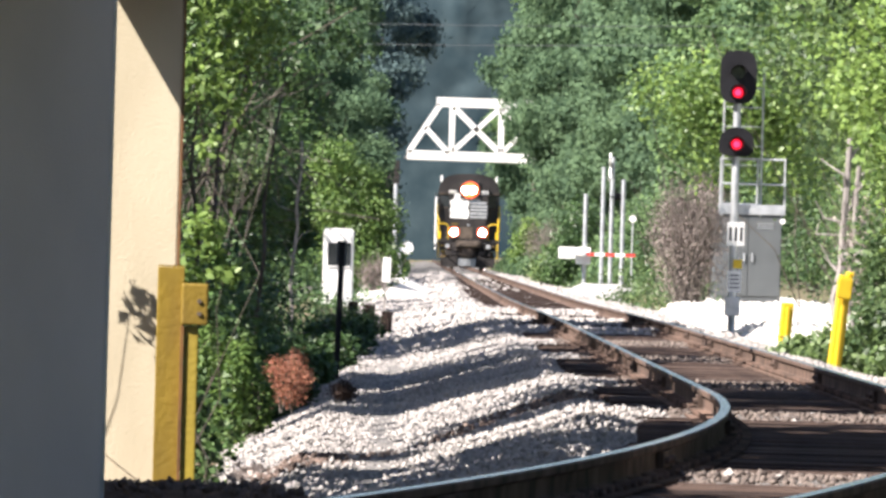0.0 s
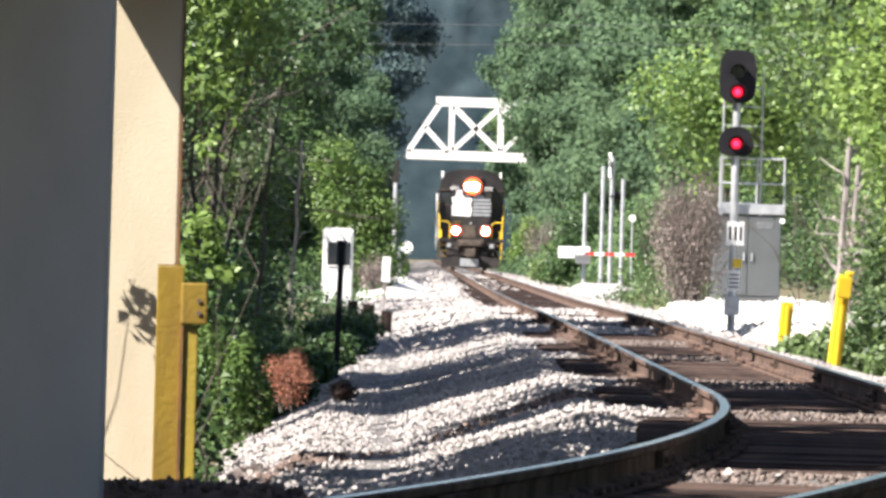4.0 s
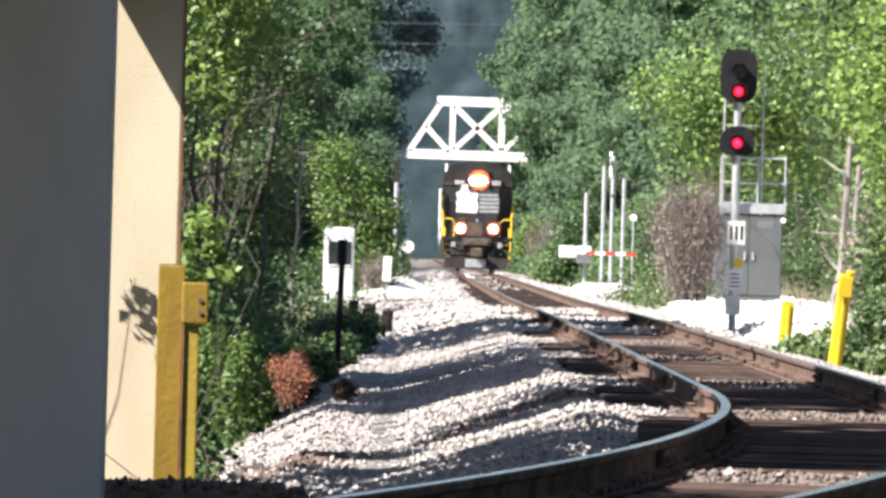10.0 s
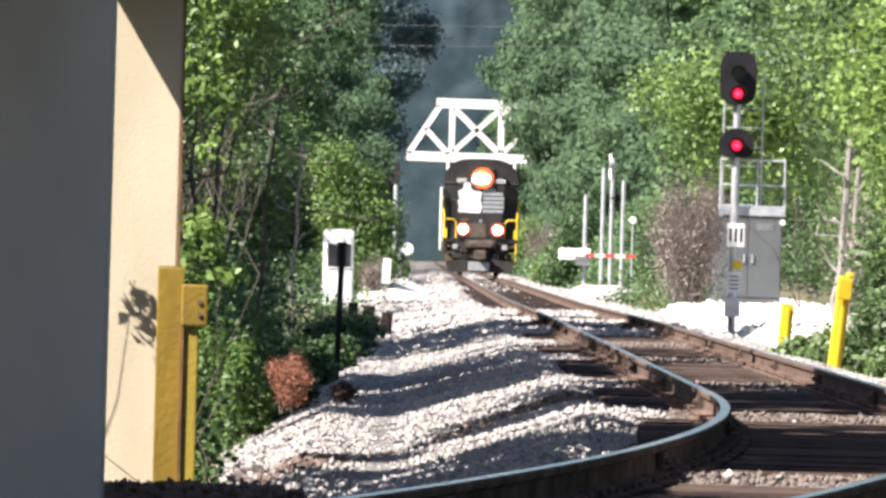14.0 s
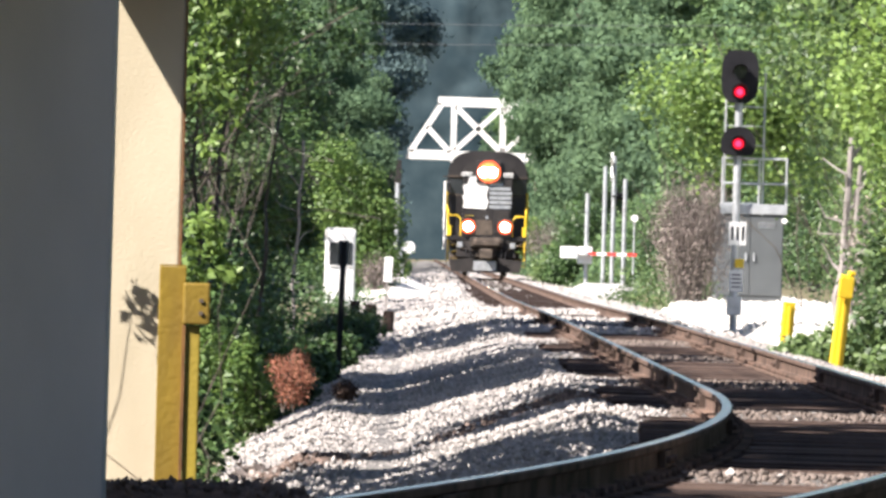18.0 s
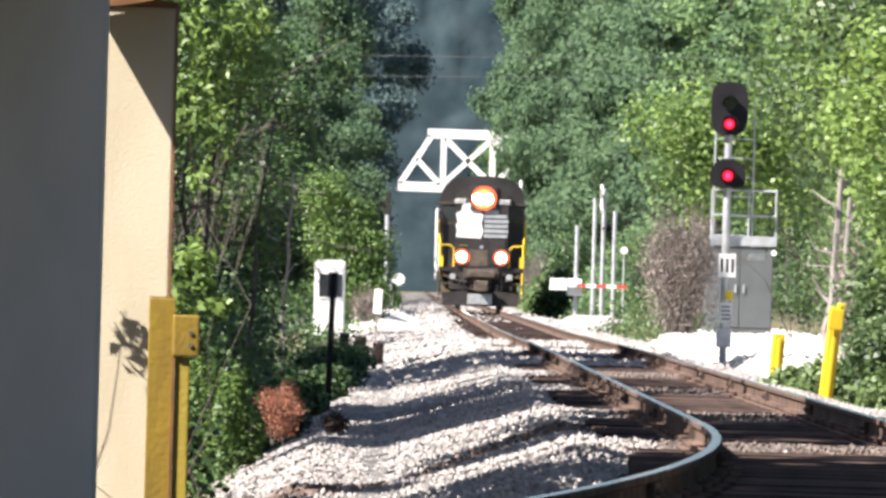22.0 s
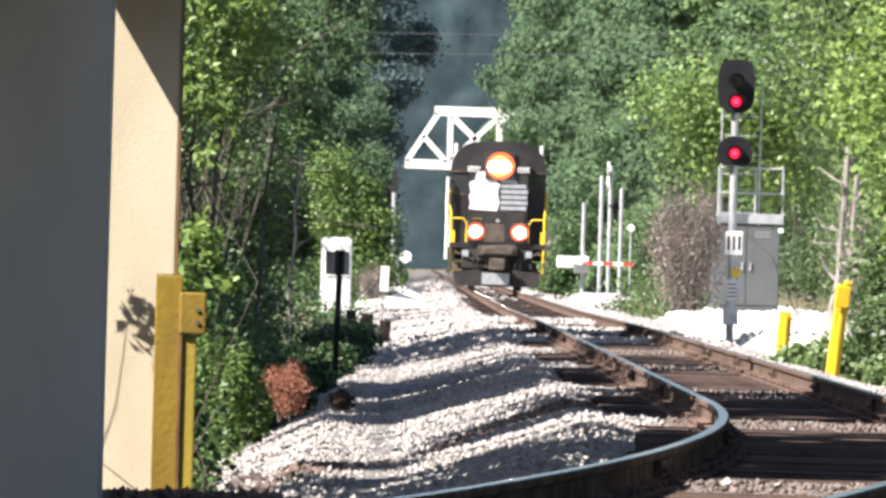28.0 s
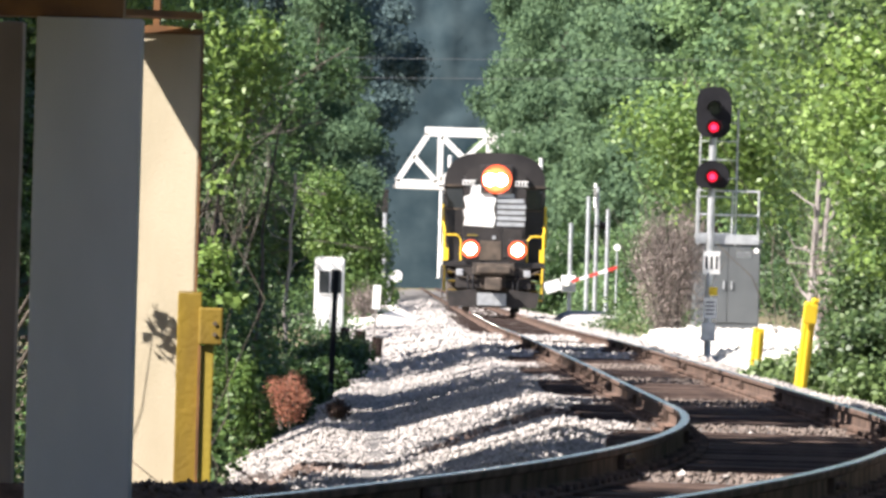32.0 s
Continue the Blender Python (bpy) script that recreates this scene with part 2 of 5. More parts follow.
def quads(name, verts, faces, material, parent=None, label="", smooth=False):
    """A mesh from arrays of corners and of four-cornered faces."""
    me = bpy.data.meshes.new(name)
    verts, faces = np.asarray(verts, np.float32), np.asarray(faces, np.int32)
    k = faces.shape[1]
    me.vertices.add(len(verts))
    me.vertices.foreach_set("co", verts.ravel())
    me.loops.add(faces.size)
    me.loops.foreach_set("vertex_index", faces.ravel())
    me.polygons.add(len(faces))
    me.polygons.foreach_set("loop_start", np.arange(0, faces.size, k, dtype=np.int32))
    me.polygons.foreach_set("loop_total", np.full(len(faces), k, np.int32))
    if smooth:
        me.polygons.foreach_set("use_smooth", np.ones(len(faces), bool))
    me.materials.append(material)
    me.update(calc_edges=True)
    ob = new(name, me)
    if parent:
        ob.parent = parent
    if label:
        ob["label"] = label
    return ob


def leaf_arrays(rng, centres, size, droop=0.3, slim=0.33, out=None):
    """Small folded leaves at the given places, each turned its own way, or loosely towards the outside of its clump."""
    k = len(centres)
    ax = rng.normal(size=(k, 3))
    ax[:, 2] = ax[:, 2] * 0.6 - droop
    ax /= np.linalg.norm(ax, axis=1)[:, None]
    up = rng.normal(size=(k, 3)) + np.array((0, 0, 0.8)) if out is None else 0.38 * rng.normal(size=(k, 3)) + np.array((0, 0, 0.35)) + out
    side = np.cross(ax, up)
    side /= np.linalg.norm(side, axis=1)[:, None] + 1e-9
    nor = np.cross(side, ax)
    s = size * rng.uniform(0.65, 1.35, size=(k, 1))
    base = centres - ax * s * 0.5
    tip = centres + ax * s * 0.5 - nor * s * 0.12
    left = centres - side * s * slim + nor * s * 0.1
    right = centres + side * s * slim + nor * s * 0.1
    verts = np.stack((base, left, tip, right), 1).reshape(-1, 3)
    return verts, np.arange(4 * k).reshape(-1, 4)


def crown_points(rng, n, blobs):
    """n places spread over the skins of the blobs (x, y, z, rx, ry, rz)."""
    blobs = np.asarray(blobs, float)
    vol = (blobs[:, 3] * blobs[:, 4] * blobs[:, 5]) ** 0.67
    pick = rng.choice(len(blobs), n, p=vol / vol.sum())
    d = rng.normal(size=(n, 3))
    d /= np.linalg.norm(d, axis=1)[:, None]
    r = rng.uniform(0.1, 1.0, size=(n, 1)) ** 0.45 * (1 + 0.18 * rng.normal(size=(n, 1)))
    return blobs[pick, :3] + d * r * blobs[pick, 3:], d


# ---- the line of the track ----
def track_x(y):
    k = max(0.0, 80.0 - y)
    bend = 0.00172 * k * k if k < 65 else 0.00172 * 65 * (2 * k - 65)
    return 2.889 - 0.00272 * y - bend


def step(a, b, t):
    t = min(1.0, max(0.0, (t - a) / (b - a)))
    return t * t * (3 - 2 * t)


def track_z(y):
    return -0.08 * step(150, 260, y)


def swell(y, rows):
    return sum(math.exp(-((y - c) / w) ** 2) for c, w in rows)


CRIB = [(45, 2), (58, 2.0), (81, 2.4), (100, 3.5), (124, 4.5), (144, 5), (166, 6), (192, 8), (225, 10)]
RIDGE = [(51, 3), (63, 2.5), (79, 3.0), (103, 5.5), (126, 4), (158, 10), (200, 8), (245, 16)]


def bed_z(o, y):
    """Height of the stones: crib and shoulder swells placed to fit the light and dark bands in the camera's view."""
    a = abs(o)
    inner = -0.285 + 0.105 * min(1.0, swell(y, CRIB))
    fall = 0.265 * max(0.0, min(a, 3.1) - 1.6) + 0.46 * max(0.0, a - 3.65) if o < 0 else max(0.0, a - 1.6) * 0.26
    outer = -0.225 + 0.055 * min(1.0, swell(y, RIDGE)) - fall * (1 - 0.55 * step(205, 245, y))
    k = step(0.98, 1.7, a)
    z = inner * (1 - k) + outer * k + track_z(y)
    z += 0.03 * noise.noise(Vector((o * 1.3, y * 0.45, 2.0))) * (0.4 + 0.6 * k) + 0.05 * k * noise.noise(Vector((o * 0.9, y * 0.13, 9.0)))
    toe = 4.7 if o < 0 else 3.4
    return z - 0.5 * max(0.0, a - toe)


def heading(y):
    return math.degrees(math.atan2(track_x(y + 0.5) - track_x(y - 0.5), 1.0))


# ---- ground ----
def ground_z(x, y):
    z = -0.62
    z -= 0.36 * step(2.5, 4.0, track_x(y) - x) * step(40, 70, y) * (1 - step(280, 340, y))
    off = x - track_x(y)
    z += 0.45 * step(3.0, 3.6, off) * step(60, 100, y)
    z -= 0.25 * step(3.6, 9.0, -off)
    z += 0.06 * noise.noise(Vector((x * 0.7, y * 0.15, 0)))
    far = step(1100, 2400, y)
    return z + far * 30 + 0.4 * step(12, 60, abs(off))


def ground():
    xs = [-900, -500, -250, -120, -60, -35, -22, -15, -11, -8.5, -6.5, -5, -4, -3, -2, -1, 0, 1, 2, 3, 4, 5, 5.6, 6.2, 7, 8, 10, 13, 18, 26, 40, 80, 160, 300, 600, 900]
    ys = [-900, -400, -200, -100, -50, -20, 0] + [10 + 5 * i for i in range(60)] + [320 + 20 * i for i in range(40)] + [1200, 1400, 1700, 2000, 2400, 2900, 3500]
    verts = [(x, y, ground_z(x, y)) for y in ys for x in xs]
    w = len(xs)
    faces = [(j * w + i, j * w + i + 1, j * w + w + i + 1, j * w + w + i) for j in range(len(ys) - 1) for i in range(w - 1)]
    tagged(quads("ground", verts, faces, M_EARTH, smooth=True), "brown earth with patches of green growth beside the railway", "ground", kind="structure")


def along():
    return [-60 + 5 * i for i in range(16)] + [20 + 1.0 * i for i in range(200)] + [220 + 10 * i for i in range(100)]


def ballast():
    rng = np.random.default_rng(3)
    ys = [-60 + 5 * i for i in range(16)] + [20 + 0.4 * i for i in range(500)] + [220 + 5 * i for i in range(210)]
    offs = [-5.2, -4.8, -4.5, -4.2, -3.9, -3.6, -3.3, -2.9, -2.5, -2.1, -1.75, -1.5, -1.3, -1.1, -0.6, 0, 0.6, 1.1, 1.3, 1.5, 1.75, 2.1, 2.5, 2.9, 3.3, 3.7]
    verts = [(track_x(y) + o, y, bed_z(o, y) + 0.02 * noise.noise(Vector((o * 4, y * 2, 5.0)))) for y in ys for o in offs]
    w = len(offs)
    faces = [(j * w + i, j * w + i + 1, j * w + w + i + 1, j * w + w + i) for j in range(len(ys) - 1) for i in range(w - 1)]
    bed = tagged(quads("ballast", verts, faces, M_BALLAST, smooth=True), "bank of pale crushed stone ballast under the track", "ballast", kind="structure")
    return bed


def stone_arrays(rng, centres, size):
    k = len(centres)
    base = np.array([(1, 0, 0), (-1, 0, 0), (0, 1, 0), (0, -1, 0), (0, 0, 0.8), (0, 0, -0.8)])
    v = base[None] * rng.uniform(0.6, 1.3, size=(k, 6, 1)) + rng.normal(scale=0.16, size=(k, 6, 3))
    q, _ = np.linalg.qr(rng.normal(size=(k, 3, 3)))
    v = np.einsum("kij,knj->kni", q, v) * (size * rng.uniform(0.6, 1.4, size=(k, 1)))[:, None] if np.ndim(size) else np.einsum("kij,knj->kni", q, v) * size * rng.uniform(0.6, 1.4, size=(k, 1, 1))
    f = np.array([(0, 2, 4), (2, 1, 4), (1, 3, 4), (3, 0, 4), (2, 0, 5), (1, 2, 5), (3, 1, 5), (0, 3, 5)])
    faces = (f[None] + 6 * np.arange(k)[:, None, None]).reshape(-1, 3)
    return (v + centres[:, None]).reshape(-1, 3), faces


def ballast_stones(bed):
    rng = np.random.default_rng(5)
    n = 175000
    y = 38 + (rng.uniform(0, 1, n) ** 1.5) * 130
    o = rng.uniform(-4.7, 3.2, n)
    keep = np.abs(np.abs(o) - 0.75) > 0.11
    y, o = y[keep], o[keep]
    c = np.array([(track_x(q) + p, q, bed_z(p, q)) for p, q in zip(o.tolist(), y.tolist())])
    c[:, 2] += rng.uniform(-0.006, 0.02, len(c))
    inside = np.abs(o) < 1.05
    v, f = stone_arrays(rng, c[inside], 0.021)
    tagged(quads("crib_stones", v, f, M_CRIB, bed), kind="stuff")
    # a strip of darker brown stones crosses the shoulder, slanted to fit the view
    wave = 0.8 * np.sin(o * 2.1) + 0.5 * np.sin(o * 5.3 + 1)
    middle = 92.5 + 6.4 * np.minimum(0, o + 1.5) + wave
    brown_strip = (~inside) & (o < 0) & (np.abs(y - middle) < 2.3) & (rng.uniform(size=len(y)) < 0.92)
    v, f = stone_arrays(rng, c[brown_strip], 0.021)
    tagged(quads("dirty_stones", v, f, M_ROCK, bed), kind="stuff")
    v, f = stone_arrays(rng, c[(~inside) & (~brown_strip)], 0.0205)
    far_n = 26000
    fy = 160 + rng.uniform(0, 1, far_n) ** 1.2 * 190
    fo = rng.uniform(-4.2, 3.2, far_n)
    fc = np.array([(track_x(q) + p, q, bed_z(p, q) + 0.01) for p, q in zip(fo.tolist(), fy.tolist())])
    v2, f2 = stone_arrays(rng, fc, 0.06)
    f = np.concatenate((f, f2 + len(v)))
    v = np.concatenate((v, v2))
    fy = 350 + rng.uniform(0, 1, 14000) ** 1.2 * 260
    fo = rng.uniform(-3.6, 3.2, 14000)
    fc = np.array([(track_x(q) + p, q, bed_z(p, q) + 0.01) for p, q in zip(fo.tolist(), fy.tolist()) if abs(abs(p) - 0.75) > 0.2])
    v2, f2 = stone_arrays(rng, fc, 0.09)
    f = np.concatenate((f, f2 + len(v)))
    v = np.concatenate((v, v2))
    tagged(quads("stones", v, f, M_STONE, bed), kind="stuff")
    # the largest stones lie singly
    kinds = []
    for k in range(5):
        sv, sf = stone_arrays(rng, np.zeros((1, 3)), 0.03)
        me = bpy.data.meshes.new("stone")
        me.from_pydata(sv.tolist(), [], sf.tolist())
        me.materials.append(M_STONE1)
        kinds.append(me)
    for i in range(280):
        y = 42 + 40 * rng.uniform()
        o = rng.uniform(-3.9, -1.0) if i % 3 else rng.uniform(-0.6, 0.6)
        ob = new("stone", kinds[i % 5])
        ob.parent = bed
        ob.matrix_basis = pose(track_x(y) + o, y, bed_z(o, y) + 0.02, *rng.uniform(0, 360, 3))


RAIL = [(-0.070, -0.18), (0.070, -0.18), (0.070, -0.168), (0.018, -0.148), (0.010, -0.13), (0.010, -0.055), (0.036, -0.040), (0.037, -0.012), (0.030, -0.002), (0.0, 0.0),
        (-0.030, -0.002), (-0.037, -0.012), (-0.036, -0.040), (-0.010, -0.055), (-0.010, -0.13), (-0.018, -0.148), (-0.070, -0.168)]


def rails_and_timbers(line):
    ys = along()
    for side in (-0.7535, 0.7535):
        verts, faces = [], []
        k = len(RAIL)
        for y in ys:
            h = math.radians(heading(y))
            sx, sy = math.cos(h), -math.sin(h)
            for px, pz in RAIL:
                o = side + px
                verts.append((track_x(y) + o * sx, y + o * sy, track_z(y) + pz))
        for j in range(len(ys) - 1):
            for i in range(k):
                faces.append((j * k + i, j * k + (i + 1) % k, j * k + k + (i + 1) % k, j * k + k + i))
        r = quads("rail", verts, faces, M_RUST, line, "rusty rail with a worn bright head")
        r.data.materials.append(M_RAILHEAD)
        for p in r.data.polygons:
            if p.index % k in (8, 9):
                p.material_index = 1
            p.use_smooth = False
    # timbers
    rng = random.Random(8)
    tie = boxes((-1.3, 1.3, -0.115, 0.115, -0.18, 0.0), bevel=0.012)
    me = bpy.data.meshes.new("tie")
    tie.to_mesh(me)
    tie.free()
    me.materials.append(M_TIE)
    rest = bmesh.new()
    for i in range(900):
        y = 22 + i * 0.52
        m = pose(track_x(y) + rng.uniform(-0.05, 0.05), y, track_z(y) - 0.183 - rng.uniform(0, 0.012), rng.uniform(-1, 1), rng.uniform(-0.3, 0.3), -heading(y) + rng.uniform(-1.2, 1.2))
        if 20 <= i < 300:
            t = new("tie", me)
            t.parent = line
            t.matrix_basis = m
        else:
            made = bmesh.ops.create_cube(rest, size=1.0)["verts"]
            bmesh.ops.transform(rest, matrix=m @ pose(0, 0, -0.09) @ Matrix.Diagonal((2.6, 0.23, 0.18, 1)), verts=made)
    tagged(part("timbers", rest, M_TIE, line), kind="stuff")


def rail_fittings(line):
    """Joint bars with bolts, rail anchors and tie plates."""
    rng = random.Random(4)
    bm = bmesh.new()
    box(bm, -0.018, 0.018, -0.45, 0.45, -0.135, -0.05)
    for k in range(4):
        rod(bm, (-0.04, -0.33 + k * 0.22, -0.095), (0.04, -0.33 + k * 0.22, -0.095), 0.018, n=6)
    bar = bpy.data.meshes.new("joint_bar")
    bm.to_mesh(bar)
    bm.free()
    bar.materials.append(M_RUST)
    for side, first in ((-0.7535, 46.0), (0.7535, 52.0)):
        for k in range(12):
            y = first + 11.9 * k
            for s in (-0.03, 0.03):
                o = new("joint_bar", bar)
                o.parent = line
                o.matrix_basis = pose(track_x(y) + side + s, y, track_z(y), 0, 0, -heading(y))
    verts, faces = [], []

    def block(x, y, z, a, b, c):
        n = len(verts)
        verts.extend((x + i * a, y + j * b, z + k * c) for i in (-1, 1) for j in (-1, 1) for k in (-1, 1))
        faces.extend(tuple(n + q for q in f) for f in ((0, 1, 3, 2), (4, 6, 7, 5), (0, 4, 5, 1), (2, 3, 7, 6), (0, 2, 6, 4), (1, 5, 7, 3)))
    for i in range(320):
        y = 22 + i * 0.52
        for side in (-0.7535, 0.7535):
            x = track_x(y) + side
            block(x, y, track_z(y) - 0.1755, 0.17, 0.09, 0.006)
            if i % 2 == 0:
                block(x, y - 0.15, track_z(y) - 0.165, 0.085, 0.02, 0.03)
            for s in (-0.1, 0.1):
                block(x + s, y + rng.uniform(-0.06, 0.06), track_z(y) - 0.155, 0.012, 0.012, 0.02)
    tagged(quads("fastenings", verts, faces, M_RUST, line), kind="stuff")


# ---- the shelter's posts beside the track ----
def shelter():
    def post(name, x0, x1, y, depth, top, material, label):
        bm = boxes((x0, x1, y, y + depth, -0.7, top), bevel=0.012)
        return tagged(part(name, bm, material), label, "post", "posts of the shelter")
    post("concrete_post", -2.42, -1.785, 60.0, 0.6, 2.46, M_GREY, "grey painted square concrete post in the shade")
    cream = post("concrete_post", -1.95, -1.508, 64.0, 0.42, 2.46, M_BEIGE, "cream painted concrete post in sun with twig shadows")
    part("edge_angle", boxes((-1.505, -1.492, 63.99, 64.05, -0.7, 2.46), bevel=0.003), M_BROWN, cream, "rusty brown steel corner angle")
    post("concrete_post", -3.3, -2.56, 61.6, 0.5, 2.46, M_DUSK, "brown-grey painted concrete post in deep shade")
    beam = empty("canopy", pose(0, 0, 2.462), "brown steel beams on the posts, with an unseen slab and plate added for shade", "canopy")
    part("steel_beam", prism(bmesh.new(), [(-2.1, 0), (-1.5, 0), (-1.5, 0.03), (-1.78, 0.05), (-1.78, 0.3), (-1.5, 0.32), (-1.5, 0.35), (-2.1, 0.35), (-2.1, 0.32), (-1.82, 0.3), (-1.82, 0.05), (-2.1, 0.03)], 63.98, 64.5), M_BROWN, beam)
    # unseen plate, outlined so its shadow edge crosses the cream post
    bm = bmesh.new()
    pts = [(-2.09, 63.90), (-2.44, 63.32), (-2.13, 63.0), (-1.5, 63.49), (-1.5, 63.95)]
    low = [bm.verts.new((x, y, 0.09)) for x, y in pts]
    top = [bm.verts.new((x, y, 0.13)) for x, y in pts]
    bm.faces.new(low[::-1])
    bm.faces.new(top)
    for i in range(5):
        bm.faces.new((low[i], low[(i + 1) % 5], top[(i + 1) % 5], top[i]))
    bmesh.ops.recalc_face_normals(bm, faces=bm.faces)
    part("gusset_plate", bm, M_BROWN, beam)
    # unseen slab added to keep the grey posts in shade
    part("roof_slab", boxes((-6.4, -1.86, 52, 61.6, 0.36, 0.6), bevel=0.02), M_GREY, beam)
    part("cross_beam", boxes((-5.4, -1.9, 60.05, 60.5, 0.0, 0.355), bevel=0.01), M_BROWN, beam)


def earth_bank():
    """A low bank of brown soil and loose rock in front of the posts."""
    xs, ys = [-4.2 + 0.15 * i for i in range(30)], [59.6 + 0.12 * i for i in range(40)]

    def bank_z(x, y):
        rise = step(60.2, 61.6, y) * (1 - 0.25 * step(62.5, 64, y)) * (1 - step(-0.9, -0.1, x))
        return -0.97 + 0.57 * rise + (0.035 * noise.noise(Vector((x * 3, y * 1.2, 4))) + 0.03 * noise.noise(Vector((x * 9, y * 4, 8)))) * rise
    w = len(xs)
    faces = [(j * w + i, j * w + i + 1, j * w + w + i + 1, j * w + w + i) for j in range(len(ys) - 1) for i in range(w - 1)]
    bank = tagged(quads("earth_bank", [(x, y, bank_z(x, y)) for y in ys for x in xs], faces, M_SOIL, smooth=True), "low bank of dark brown soil and rock before the posts", "earth bank", kind="structure")
    rng = np.random.default_rng(15)
    c = np.array([(x, y, bank_z(x, y) + 0.005) for x, y in zip(rng.uniform(-2.2, -0.1, 1100).tolist(), rng.uniform(60.3, 63.4, 1100).tolist())])
    v, f = stone_arrays(rng, c, 0.032)
    tagged(quads("rocks", v, f, M_ROCK, bank), kind="stuff")


def guard_post(x, y, z, turn):
    g = empty("guard_post", pose(x, y, z, 0, 0, turn), "dull yellow steel guard post with a box bracket", "post")
    part("plate", boxes((-0.135, 0.015, -0.02, 0.02, 0, 1.26), bevel=0.006), M_YDARK, g)
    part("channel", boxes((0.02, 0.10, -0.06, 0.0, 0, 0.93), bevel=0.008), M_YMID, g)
    part("bracket", boxes((-0.0, 0.15, -0.09, 0.03, 0.935, 1.17), bevel=0.012), M_YDARK, g)
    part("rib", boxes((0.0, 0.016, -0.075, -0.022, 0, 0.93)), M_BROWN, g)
    part("cap_lip", boxes((-0.134, 0.012, -0.018, 0.018, 1.262, 1.27)), M_YDARK, g)
    part("bolt", rods(((0.1, -0.1, 1.07), (0.1, -0.088, 1.07), 0.013)), M_GRIME, g)
    part("bolt", rods(((0.1, -0.1, 1.0), (0.1, -0.088, 1.0), 0.013)), M_GRIME, g)


def yellow_bollard(x, y, z, h, w, lean, head):
    g = empty("bollard", pose(x, y, z, 0, lean, 12), "bright yellow painted steel marker post in the trackside grass", "bollard", "yellow marker posts")
    part("stake", boxes((-w / 2, w / 2, -0.05, 0.05, -0.2, h), bevel=0.012), M_YELLOW, g)
    part("flange", boxes((-0.02, 0.02, -0.09, -0.052, -0.2, h * 0.9), bevel=0.004), M_YELLOW, g)
    if head:
        part("head_box", boxes((-w * 0.75, w * 0.45, -0.13, -0.092, h * 0.74, h * 0.97), bevel=0.012), M_YELLOW, g)
        part("cap", boxes((w * 0.1, w * 0.6, -0.06, 0.06, h + 0.002, h + 0.05), bevel=0.01), M_YELLOW, g)


# ---- the line signal ----
def hood_arc(bm, cz, a0, a1, front):
    """A tunnel hood: an open ring drawn out forwards."""
    ring = []
    for i in range(17):
        a = math.radians(a0 + (a1 - a0) * i / 16)
        ring.append([bm.verts.new((r * math.cos(a), y, cz + r * math.sin(a))) for r, y in ((0.125, front), (0.135, front), (0.135, -0.142), (0.125, -0.142))])
    for p, q in zip(ring, ring[1:]):
        for k in range(4):
            bm.faces.new((p[k], p[(k + 1) % 4], q[(k + 1) % 4], q[k]))
    bm.faces.new(ring[0])
    bm.faces.new(ring[-1][::-1])
    bmesh.ops.recalc_face_normals(bm, faces=bm.faces)


